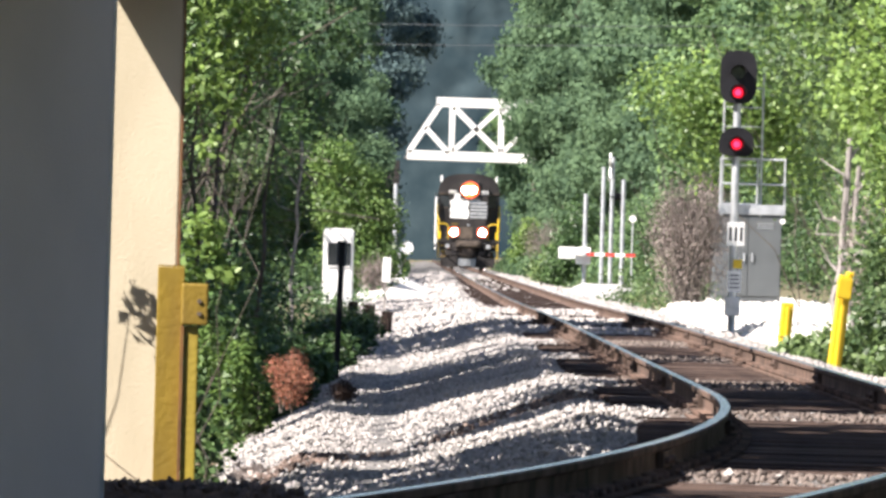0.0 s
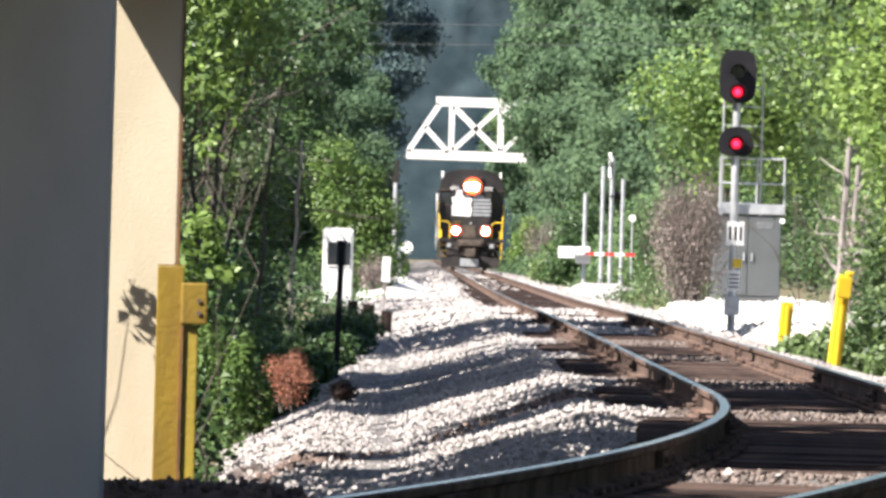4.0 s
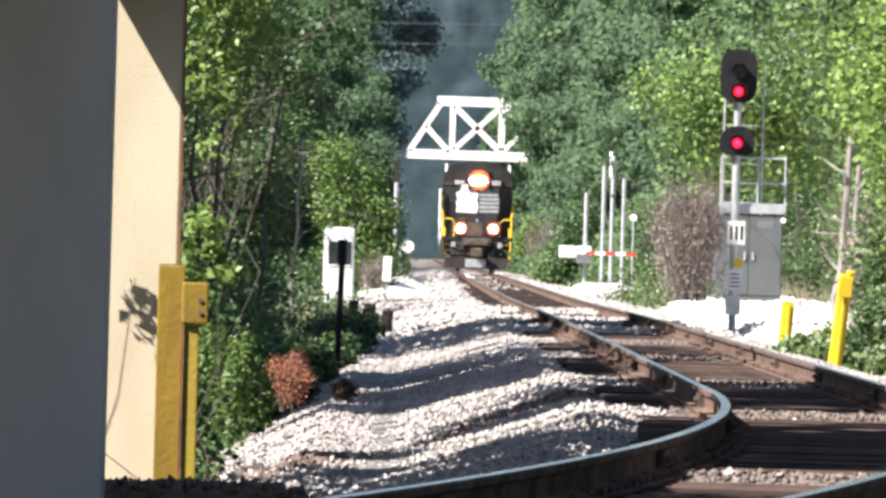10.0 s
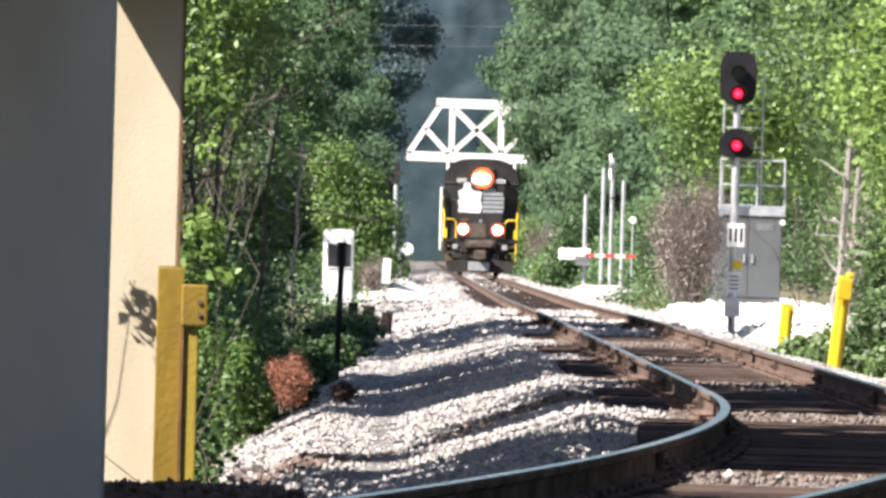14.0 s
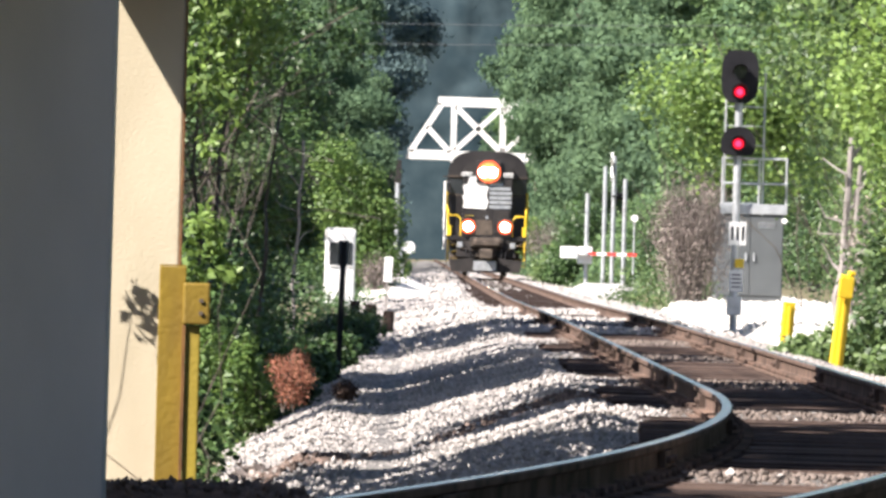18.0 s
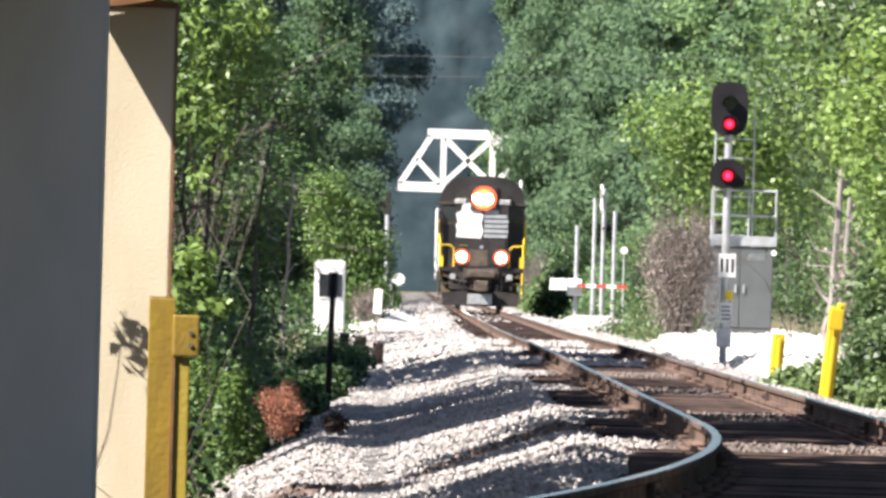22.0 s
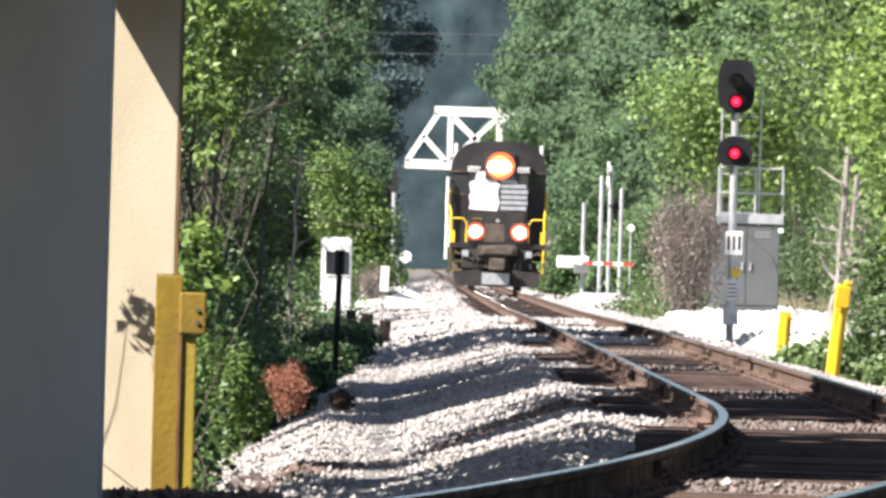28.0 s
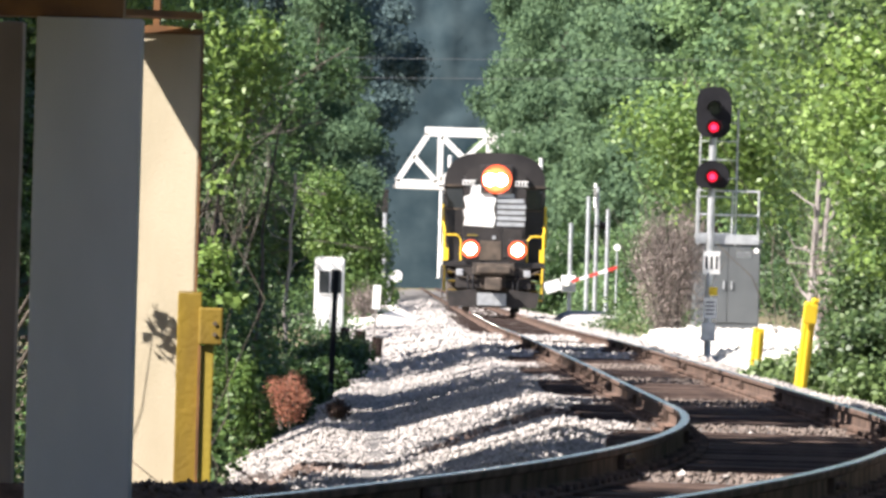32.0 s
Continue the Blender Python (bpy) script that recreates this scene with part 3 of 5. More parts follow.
def signal_mast(x, y, z):
    g = empty("railway_signal", pose(x, y, z), "two-headed railway colour light signal showing red over red", "signal")
    part("mast", rods(((0, 0, -0.3), (0, 0, 4.35), 0.062), n=16), M_STEEL, g)
    part("base_flange", rods(((0, 0, 0), (0, 0, 0.06), 0.16), n=16), M_STEEL, g)

    def head(cz, w, h, lamp_z, name):
        pts = []
        for i in range(28):
            a = 2 * math.pi * i / 28
            cx, sz = math.cos(a), math.sin(a)
            if h > w:
                pts.append((w / 2 * math.copysign(abs(cx) ** 0.62, cx), h / 2 * math.copysign(abs(sz) ** 0.62, sz)))
            else:
                pts.append((w / 2 * math.copysign(abs(cx) ** (0.9 if sz > 0 else 0.5), cx), h / 2 * (sz * 1.15 if sz > 0 else -abs(sz) ** 0.6 * 0.9)))
        b = part(name, prism(bmesh.new(), [(px, cz + pz) for px, pz in pts], -0.14, -0.11), M_BLACK, g, "black oval signal backing plate")
        bm = bmesh.new()
        hood_arc(bm, lamp_z, -20, 200, -0.40)
        part("hood", bm, M_BLACK, b, "black tunnel hood")
        part("lens", rods(((0, -0.172, lamp_z), (0, -0.142, lamp_z), 0.09), n=24), G_RING, b, "glowing red lens")
        part("lens_core", rods(((0.0, -0.182, lamp_z), (0.0, -0.1725, lamp_z), 0.052), n=20), G_RED, b, "bright lens centre")
        part("lamp_case", boxes((-0.2, 0.2, -0.105, 0.12, cz - h * 0.38, cz + h * 0.38), bevel=0.03), M_BLACK, b)
        return b
    top = head(4.13, 0.60, 0.86, 3.88, "upper_head")
    part("dark_lens", rods(((0, -0.165, 4.2), (0, -0.142, 4.2), 0.105), n=24), M_DARKGLASS, top, "unlit lens")
    bm = bmesh.new()
    hood_arc(bm, 4.2, 0, 180, -0.36)
    part("hood", bm, M_BLACK, top)
    head(3.06, 0.57, 0.46, 3.05, "lower_head")
    # ladder and service platform
    for sx in (-0.2, 0.42):
        part("ladder_rail", rods(((sx, 0.25, 1.9), (sx, 0.25, 4.2), 0.018), n=8), M_STEEL, g)
    for k in range(7):
        part("rung", rods(((-0.2, 0.25, 2.1 + k * 0.31), (0.42, 0.25, 2.1 + k * 0.31), 0.010), n=6), M_STEEL, g)
    part("platform", boxes((-0.25, 0.82, 0.08, 0.75, 2.03, 2.09), (-0.25, 0.82, 0.07, 0.1, 1.93, 2.03), bevel=0.006), M_STEEL, g, "galvanised service platform")
    for sx in (-0.23, 0.36, 0.80):
        part("railing_post", rods(((sx, 0.12, 2.09), (sx, 0.12, 2.84), 0.02), n=8), M_STEEL, g)
    for rz in (2.42, 2.82):
        part("railing_bar", rods(((-0.23, 0.12, rz), (0.80, 0.12, rz), 0.017), n=8), M_STEEL, g)
    plate = part("number_plate", boxes((-0.11, 0.17, -0.085, -0.07, 1.42, 1.80), bevel=0.004), M_WHITE, g, "white number plate with unreadable marks")
    for k in range(3):
        part("mark", boxes((-0.075 + k * 0.085, -0.035 + k * 0.085, -0.09, -0.0855, 1.50, 1.72)), M_INK, plate)
    part("yellow_tag", boxes((0.0, 0.14, -0.083, -0.07, 1.06, 1.20), bevel=0.004), M_YELLOW, g, "small yellow tag")
    low = part("notice_plate", boxes((-0.08, 0.13, -0.083, -0.07, 0.68, 1.02), bevel=0.004), M_WHITE, g, "white notice plate")
    for k in range(4):
        part("mark", boxes((-0.05, 0.1, -0.088, -0.0835, 0.74 + k * 0.065, 0.765 + k * 0.065)), M_CASE, low)
    part("junction_box", boxes((-0.12, 0.12, -0.2, -0.066, 0.3, 0.6), bevel=0.01), M_STEEL, g)
    part("work_light", rods(((0.78, 0.05, 1.83), (0.78, 0.12, 1.83), 0.045), n=14), M_WHITE, g, "round white lamp under the platform")


def gravel_pad():
    """A spread heap of pale gravel round the signal and the cabinet."""
    xs, ys = [4.35 + 0.25 * i for i in range(24)], [154 + 1.0 * i for i in range(195)]

    def pad_z(x, y):
        edge = max(-0.2, min(1.0, (x - 4.3) / 0.8, (10.1 - x) / 0.8, (y - 153) / 5, (350 - y) / 8, (245 + (x - 4.3) * 20 - y) / 10))
        return -0.62 + 0.48 * edge + (0.05 * noise.noise(Vector((x * 1.4, y * 0.25, 1))) + 0.04 * noise.noise(Vector((x * 4, y, 7)))) * edge
    w = len(xs)
    faces = [(j * w + i, j * w + i + 1, j * w + w + i + 1, j * w + w + i) for j in range(len(ys) - 1) for i in range(w - 1)]
    pad = tagged(quads("gravel_pad", [(x, y, pad_z(x, y)) for y in ys for x in xs], faces, M_PAD, smooth=True), "spread of very pale gravel beside the line", "gravel pad", kind="structure")
    rng = np.random.default_rng(12)
    c = np.array([(x, y, pad_z(x, y) + 0.01) for x, y in zip(rng.uniform(4.5, 9.8, 9000).tolist(), rng.uniform(155, 340, 9000).tolist()) if y < 243 + (x - 4.3) * 20])
    v, f = stone_arrays(rng, c, 0.05)
    tagged(quads("gravel", v, f, M_PAD, pad), kind="stuff")


def gravel_path():
    """A strip of pale gravel beside the line, bent upwards to fit the camera's view."""
    ys = [304 + 2.0 * i for i in range(32)]
    offs = [-4.4, -4.1, -3.8, -3.5, -3.2, -2.9, -2.6, -2.3, -2.0]
    verts = []
    for y in ys:
        for o in offs:
            rise = step(312, 356, y) * step(2.0, 3.7, -o)
            verts.append((track_x(y) + o + 0.2 * noise.noise(Vector((0, y * 0.2, 3))), y, -0.62 + 0.22 * step(303, 325, y) + 0.62 * rise + 0.05 * noise.noise(Vector((o * 2, y * 0.3, 6)))))
    w = len(offs)
    faces = [(j * w + i, j * w + i + 1, j * w + w + i + 1, j * w + w + i) for j in range(len(ys) - 1) for i in range(w - 1)]
    tagged(quads("gravel_path", verts, faces, M_PAD, smooth=True), "pale gravel strip beside the track, raised to fit the view", "gravel path", kind="structure")


def signal_case(x, y, z):
    g = empty("equipment_cabinet", pose(x, y, z, 0, 0, 3), "grey steel signal equipment cabinet on pale gravel", "cabinet")
    part("body", boxes((-0.8, 0.8, 0, 1.2, -0.05, 2.1), bevel=0.02), M_CASE, g)
    part("roof", boxes((-0.86, 0.86, -0.08, 1.28, 2.105, 2.19), bevel=0.02), M_CASE, g)
    for sx in (-0.395, 0.395):
        d = part("door", boxes((sx - 0.385, sx + 0.385, -0.025, -0.002, 0.12, 2.02), bevel=0.006), M_CASE, g)
        part("handle", boxes((sx * 0.25 - 0.02, sx * 0.25 + 0.02, -0.06, -0.026, 0.95, 1.15)), M_STEEL, d)
        part("vent", boxes(*[(sx - 0.2, sx + 0.2, -0.036, -0.026, 1.75 + k * 0.04, 1.765 + k * 0.04) for k in range(4)]), M_STEEL, d)
    part("foot", boxes((-0.75, 0.75, 0.1, 1.1, -0.25, -0.052)), M_PAD, g)


# ---- the level crossing ----
ARM = None


def crossing():
    global ARM
    d = 372.0
    tagged(part("road", boxes((6.3 - 22, 6.3 + 26, d - 4.0, d + 4.0, -0.9, -0.3), bevel=0.03), M_ASPHALT), "pale worn road crossing the track on the level", "road", kind="structure")

    def flasher(x, y, z, h, name, label, cross=True):
        g = empty(name, pose(x, y, z), label, "crossing signal", "signals of the level crossing")
        part("mast", rods(((0, 0, -0.3), (0, 0, h), 0.07), n=12), M_STEEL, g)
        part("base", boxes((-0.16, 0.16, -0.16, 0.16, -0.2, 0.12), bevel=0.02), M_STEEL, g)
        if cross:
            for a in (42, -42):
                bm = bmesh.new()
                box(bm, -0.03, 0.03, -0.6, 0.6, -0.09, 0.09, m=pose(-0.09, 0, h - 0.35, a, 0, 0))
                part("crossbuck_board", bm, M_WHITE, g)
            part("light_arm", boxes((-0.05, 0.05, -0.6, 0.6, h - 1.35, h - 1.29)), M_BLACK, g)
            for s in (-0.5, 0.5):
                part("light_target", rods(((0.09, s, h - 1.3), (0.11, s, h - 1.3), 0.25), n=20), M_BLACK, g)
                part("light_hood", rods(((0.12, s, h - 1.3), (0.3, s, h - 1.3), 0.12, 0.13), n=16), M_BLACK, g)
        return g
    # added slope stands for a pale heat-blurred smear, raised to fit the view
    xs, ys = [3.9 + 0.3 * i for i in range(9)], [318 + 4 * i for i in range(12)]
    verts = [(x, y, -0.62 + 0.62 * step(318, 356, y) * min(1.0, (x - 3.8) / 0.5, (6.5 - x) / 0.6) + 0.04 * noise.noise(Vector((x * 2, y * 0.4, 3)))) for y in ys for x in xs]
    faces = [(j * 9 + i, j * 9 + i + 1, j * 9 + 10 + i, j * 9 + 9 + i) for j in range(11) for i in range(8)]
    tagged(quads("apron", verts, faces, M_APRON, smooth=True), "added pale slope before the crossing, raised to fit the view", "apron", kind="structure")
    flasher(5.5, d - 2, -0.45, 4.6, "crossing_signal", "galvanised crossing mast with crossbuck and light hoods")
    flasher(5.28, d + 3, -0.45, 4.3, "crossing_pole", "plain galvanised crossing mast", False)
    flasher(5.95, d + 3, -0.45, 3.9, "crossing_pole", "plain galvanised crossing mast", False)
    gate = flasher(4.62, d - 4, -0.55, 3.45, "crossing_gate", "white gate mast with a striped barrier arm", False)
    part("mechanism", boxes((-0.28, 0.2, -0.25, 0.25, 1.15, 1.7), bevel=0.03), M_WHITE, gate)
    arm = empty("barrier_arm", pose(4.62, d - 4.35, 0.93), "red and white striped barrier arm of the crossing gate", "barrier arm")
    part("counterweight", boxes((-0.85, -0.3, -0.06, 0.06, -0.16, 0.22), (-0.3, 0.0, -0.04, 0.04, -0.05, 0.05), bevel=0.015), M_WHITE, arm)
    for k in range(5):
        part("stripe", boxes((k * 0.33 + 0.002, k * 0.33 + 0.328, -0.03, 0.03, -0.055, 0.055)), M_WHITE if k % 2 else M_RED, arm)
    part("arm_pivot", rods(((0, -0.07, 0), (0, 0.34, 0), 0.06)), M_STEEL, arm)
    ARM = arm
    g = flasher(-1.58, d - 6, -0.55, 3.6, "crossing_signal", "pale crossing mast with a round lamp on the far side", False)
    part("round_lamp", rods(((0.42, -0.05, 1.52), (0.42, 0.1, 1.52), 0.2), n=20), M_WHITE, g, "round white lamp housing")
    part("lamp_arm", rods(((0, 0, 1.5), (0.42, 0, 1.5), 0.03), n=8), M_STEEL, g)
    part("relay_box", boxes((-0.3, 0.25, -0.2, 0.2, 0.6, 1.45), bevel=0.03), M_STEEL, g)
    g = empty("lamp_post", pose(6.3, d + 4, -0.45), "thin post with a small round white lamp", "lamp")
    part("post", rods(((0, 0, 0), (0, 0, 2.5), 0.03), n=8), M_STEEL, g)
    part("lamp_head", rods(((0, -0.1, 2.6), (0, 0.1, 2.6), 0.12), n=16), M_WHITE, g)


# ---- trackside things on the wooded side ----
def white_kiosk(x, y, z):
    g = empty("utility_kiosk", pose(x, y, z, 0, 0, 4), "white painted utility kiosk with two dark windows", "kiosk")
    part("body", boxes((-0.37, 0.37, 0, 0.9, 0, 1.93), bevel=0.06), M_WHITE, g)
    part("roof", boxes((-0.31, 0.31, 0.01, 0.89, 1.932, 1.965), bevel=0.012), M_WHITE, g)
    for sx in (-0.155, 0.155):
        w = part("window", boxes((sx - 0.135, sx + 0.135, -0.015, -0.002, 1.02, 1.60), bevel=0.005), M_DARKGLASS, g)
        part("window_trim", boxes((sx - 0.135, sx + 0.135, -0.03, -0.016, 0.99, 1.018)), M_WHITE, w)
    part("door_seam", boxes((-0.006, 0.006, -0.012, -0.002, 0.1, 0.95)), M_STEEL, g)


def sign_back(x, y, z):
    g = empty("trackside_sign", pose(x, y, z, 0, 1.2, 6), "black trackside sign on a dark post seen from behind", "sign")
    part("post", boxes((-0.033, 0.033, -0.03, 0.03, -0.2, 1.56), bevel=0.008), M_BLACK, g)
    part("board", boxes((-0.06, 0.06, 0.032, 0.045, 1.27, 1.57), bevel=0.006), M_CASE, g)


def white_marker(x, y, z):
    g = empty("marker_sign", pose(x, y, z, 0, 2, 0), "small white trackside marker board on a thin post", "sign")
    part("post", boxes((-0.02, 0.02, -0.02, 0.02, -0.2, 1.0)), M_WOODPOLE, g)
    part("board", boxes((-0.085, 0.085, -0.035, -0.022, 0.62, 1.12), bevel=0.01), M_WHITE, g)


def stump(x, y, z, h, r):
    g = empty("timber_stump", pose(x, y, z), "short dark upright timber stump at the track edge", "stump", "timber stumps")
    part("trunk", rods(((0, 0, -0.2), (0.02, 0, h), r * 1.05, r), n=12), M_TIE, g)
    part("cut_top", rods(((0.02, 0, h + 0.002), (0.02, 0, h + 0.012), r * 0.95), n=12), M_BARK, g)


def dead_trunk(x, y, z, h, r, seed):
    g = empty("dead_tree", pose(x, y, z, 0, 0.6, 0), "bleached grey dead tree with broken snags", "tree", "dead trees")
    rng = np.random.default_rng(seed)
    bm = bmesh.new()
    limb_mesh(bm, rng, (0, 0, -0.3), (0.08, 0, h), r, r * 0.6, 7, 0.012)
    part("trunk", bm, M_WOODPOLE, g)
    for k in range(6):
        s = 1 if k % 2 else -1
        bm = bmesh.new()
        limb_mesh(bm, rng, (0.04, 0, h * (0.35 + k * 0.1)), (s * rng.uniform(0.2, 0.5), 0.1, h * (0.5 + k * 0.1)), r * 0.35, r * 0.1, 3, 0.12)
        part("snag", bm, M_WOODPOLE, g)


def overhead_cable(y, z0, z1):
    pts = [(-16 + 2 * i, y, z0 + (z1 - z0) * i / 16 - 0.35 * (1 - ((i - 8) / 8) ** 2)) for i in range(17)]
    tagged(part("overhead_cable", bent(bmesh.new(), pts, 0.008, 6), M_CASE), "thin grey overhead cable spanning the line between trees", "cable", "overhead cables")


# ---- the truss bridge over the line ----
def truss_bridge():
    d, s = 800.0, 25.0
    g = empty("truss_bridge", pose(0, d, 0), "white painted steel truss bridge over the railway", "bridge")
    z0, z1 = 7.62, 11.45
    x0 = -2.75

    def bar(name, a, b, w):
        a, b = Vector((a[0], 0, a[1])), Vector((b[0], 0, b[1]))
        dv = b - a
        bm = bmesh.new()
        box(bm, -w / 2, w / 2, -0.2, 0.2, -dv.length / 2, dv.length / 2, m=Matrix.Translation((a + b) / 2) @ Matrix.Rotation(math.atan2(dv.x, dv.z), 4, "Y"))
        return bm
    for back in (0.0, 5.0):
        def put(name, a, b, w):
            o = part(name, bar(name, a, b, w), M_BRIDGE, g)
            o.location.y = back
        put("bottom_chord", (x0, z0), (30, z0 - 0.2), 0.66)
        put("top_chord", (-0.75, z1), (26, z1 - 0.1), 0.6)
        put("end_post", (x0 + 0.1, z0 + 0.2), (-0.5, z1 - 0.2), 0.36)
        put("hanger", (-1.5, z0 + 2.0), (0.2, z0 + 0.2), 0.34)
        xs = [0.4 + 3.5 * k for k in range(8)]
        for k, x in enumerate(xs):
            put("vertical_post", (x, z0 + 0.3), (x, z1 - 0.3), 0.4)
        for xa, xb in zip(xs, xs[1:]):
            put("diagonal", (xa + 0.1, z1 - 0.35), (xb - 0.1, z0 + 0.35), 0.36)
            put("diagonal", (xa + 0.1, z0 + 0.35), (xb - 0.1, z1 - 0.35), 0.32)
    part("deck", boxes((x0 - 0.2, 30, 0.25, 4.75, z0 - 0.3, z0 - 0.02)), M_CASE, g)
    part("abutment", boxes((x0 - 6, x0 - 0.5, -1, 6, -1.5, z0 - 0.42)), M_SOOT, g, "dark stone abutment")
    part("abutment", boxes((28, 36, -1, 6, -1.5, z0 - 0.55)), M_GRIME, g, "dark stone abutment")


# ---- locomotive ----
def locomotive():
    g = empty("locomotive", pose(0, 588, 0), "black diesel locomotive with white nose emblem and lit headlights", "locomotive")
    g.scale = (1.06, 1, 1.02)
    arch = []
    for i in range(17):
        a = math.pi * i / 16
        arch.append((1.52 * math.copysign(abs(math.cos(a)) ** 0.62, math.cos(a)), 3.74 + 1.2 * math.sin(a) ** 0.72))
    cab = part("cab", prism(bmesh.new(), [(-1.5, 1.55)] + arch[::-1] + [(1.5, 1.55)], 3.1, 5.3), M_LOCO, g)
    for sx in (-1.18, 1.18):
        w = part("front_window", boxes((sx - 0.24, sx + 0.24, 3.075, 3.098, 3.2, 3.82), bevel=0.006), M_DARKGLASS, cab)
        part("window_frame", boxes((sx - 0.28, sx + 0.28, 3.08, 3.097, 3.14, 3.195)), M_GRIME, w)
        part("window_frame", boxes((sx - 0.28, sx + 0.28, 3.08, 3.097, 3.825, 3.87)), M_GRIME, w)
    for sx in (-1.51, 1.51):
        part("side_window", boxes((sx - 0.012, sx + 0.012, 3.5, 4.9, 3.2, 3.8)), M_DARKGLASS, cab)
        part("sun_visor", boxes((min(sx, sx * 1.12), max(sx, sx * 1.12), 3.4, 5.0, 3.86, 3.9)), M_LOCO, cab)
        part("grab_iron", rods(((sx * 1.03, 3.06, 2.0), (sx * 1.03, 3.06, 3.0), 0.03)), M_YELLOW, cab)
    part("rain_strip", boxes((-1.53, 1.53, 3.02, 3.098, 3.88, 3.93)), M_GRIME, cab)
    hood_arch = [(0.92 * math.copysign(abs(math.cos(math.pi * i / 12)) ** 0.5, math.cos(math.pi * i / 12)), 4.1 + 0.42 * math.sin(math.pi * i / 12)) for i in range(13)]
    nose = part("short_hood", prism(bmesh.new(), [(-0.92, 1.56)] + hood_arch[::-1] + [(0.92, 1.56)], 1.3, 3.05), M_LOCO, g)
    # emblem: a plain white shape beside plain bars
    pts = [(-0.92, 2.66), (-0.04, 2.62), (0.04, 2.9), (-0.04, 3.2), (0.04, 3.5), (-0.2, 3.72), (-0.34, 3.9), (-0.7, 3.92), (-0.74, 3.62), (-0.94, 3.52), (-0.86, 3.2), (-0.94, 3.1), (-0.88, 2.9)]
    part("emblem", prism(bmesh.new(), pts, 1.282, 1.298), M_WHITE, nose, "plain white emblem shape")
    for k, (za, w) in enumerate(((2.66, 0.82), (2.84, 0.86), (3.02, 0.84), (3.20, 0.86), (3.38, 0.80), (3.54, 0.5))):
        part("emblem_bar", boxes((0.07, 0.07 + w, 1.284, 1.298, za, za + 0.125)), M_STEEL, nose, "plain pale grey bar")
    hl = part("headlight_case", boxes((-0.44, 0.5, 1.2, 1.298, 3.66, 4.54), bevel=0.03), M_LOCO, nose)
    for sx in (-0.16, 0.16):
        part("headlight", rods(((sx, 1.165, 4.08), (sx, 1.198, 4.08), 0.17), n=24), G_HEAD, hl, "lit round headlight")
    # concentric emissive discs paint the headlight's glare fading outwards
    part("glare_disc", rods(((0.02, 1.18, 4.09), (0.02, 1.1985, 4.09), 0.36), n=32), G_WARM, hl, "orange emissive disc painting headlight glare")
    part("glare_rim", rods(((0.04, 1.19, 4.1), (0.04, 1.199, 4.1), 0.45), n=32), G_RIM, hl, "dim red disc painting outer headlight glare")
    for sx in (-0.78, 0.78):
        nb = part("number_board", boxes((sx - 0.2, sx + 0.2, 1.26, 1.298, 3.9, 4.06), bevel=0.006), M_WHITE, nose)
        part("mark", boxes(*[(sx - 0.16 + k * 0.1, sx - 0.1 + k * 0.1, 1.252, 1.259, 3.93, 4.03) for k in range(4)]), M_INK, nb)
    part("classification_light", rods(((0, 1.26, 2.3), (0, 1.298, 2.3), 0.06), n=14), M_STEEL, nose)
    part("nose_door", boxes((0.28, 0.84, 1.27, 1.297, 1.7, 2.56), bevel=0.01), M_SOOT, nose, "dull nose door")
    for k in range(4):
        part("hand_grab", rods(((-0.8, 1.25, 1.75 + k * 0.2), (-0.5, 1.25, 1.75 + k * 0.2), 0.016), n=6), M_YMID, nose)
    # thin box that paints brown mottling onto the nose, no fitted part
    part("kick_plate", boxes((-0.42, 0.22, 1.285, 1.2975, 1.6, 2.2), bevel=0.004), M_GRIME, nose, "thin brown patch painting the mottling on the nose")
    # long hood and roof gear
    lh = part("long_hood", prism(bmesh.new(), [(-0.92, 1.56)] + hood_arch[::-1] + [(0.92, 1.56)], 5.35, 18.0), M_LOCO, g)
    for y in (8.0, 11.5):
        part("roof_fan", rods(((0, y, 4.5), (0, y, 4.62), 0.55), n=20), M_GRIME, lh)
    part("exhaust_stack", boxes((-0.3, 0.3, 9.4, 10.0, 4.5, 4.72), bevel=0.02), M_GRIME, lh)
    for sx in (-0.935, 0.935):
        for k in range(6):
            part("hood_door", boxes((sx - 0.01, sx + 0.01, 6.0 + k * 1.9, 7.8 + k * 1.9, 1.8, 3.8)), M_LOCO, lh)
    for sx in (-0.55, 0.0, 0.5):
        part("horn", rods(((sx, 3.9, 4.62), (sx, 3.5, 4.74), 0.04, 0.09), n=12), M_GRIME, g)
    part("antenna", rods(((0.95, 4.3, 4.5), (0.95, 4.3, 4.8), 0.02)), M_WHITE, g)
    part("antenna", rods(((-0.9, 4.3, 4.5), (-0.9, 4.3, 4.8), 0.02)), M_WHITE, g)
    # frame, steps, pilot
    part("walkway", boxes((-1.52, 1.52, 0.55, 18.6, 1.38, 1.55), bevel=0.02), M_LOCO, g)
    part("sill", boxes((-1.42, 1.42, 1.3, 18.2, 1.0, 1.378)), M_SOOT, g)
    pilot = part("pilot", boxes((-1.12, 1.12, 0.45, 0.548, 0.72, 1.36), bevel=0.02), M_SOOT, g)
    part("anticlimber", boxes((-0.62, 0.62, 0.2, 0.446, 1.14, 1.5), (-0.5, 0.5, 0.12, 0.199, 1.2, 1.42), bevel=0.03), M_GRIME, g, "grimy brown anticlimber ledge")
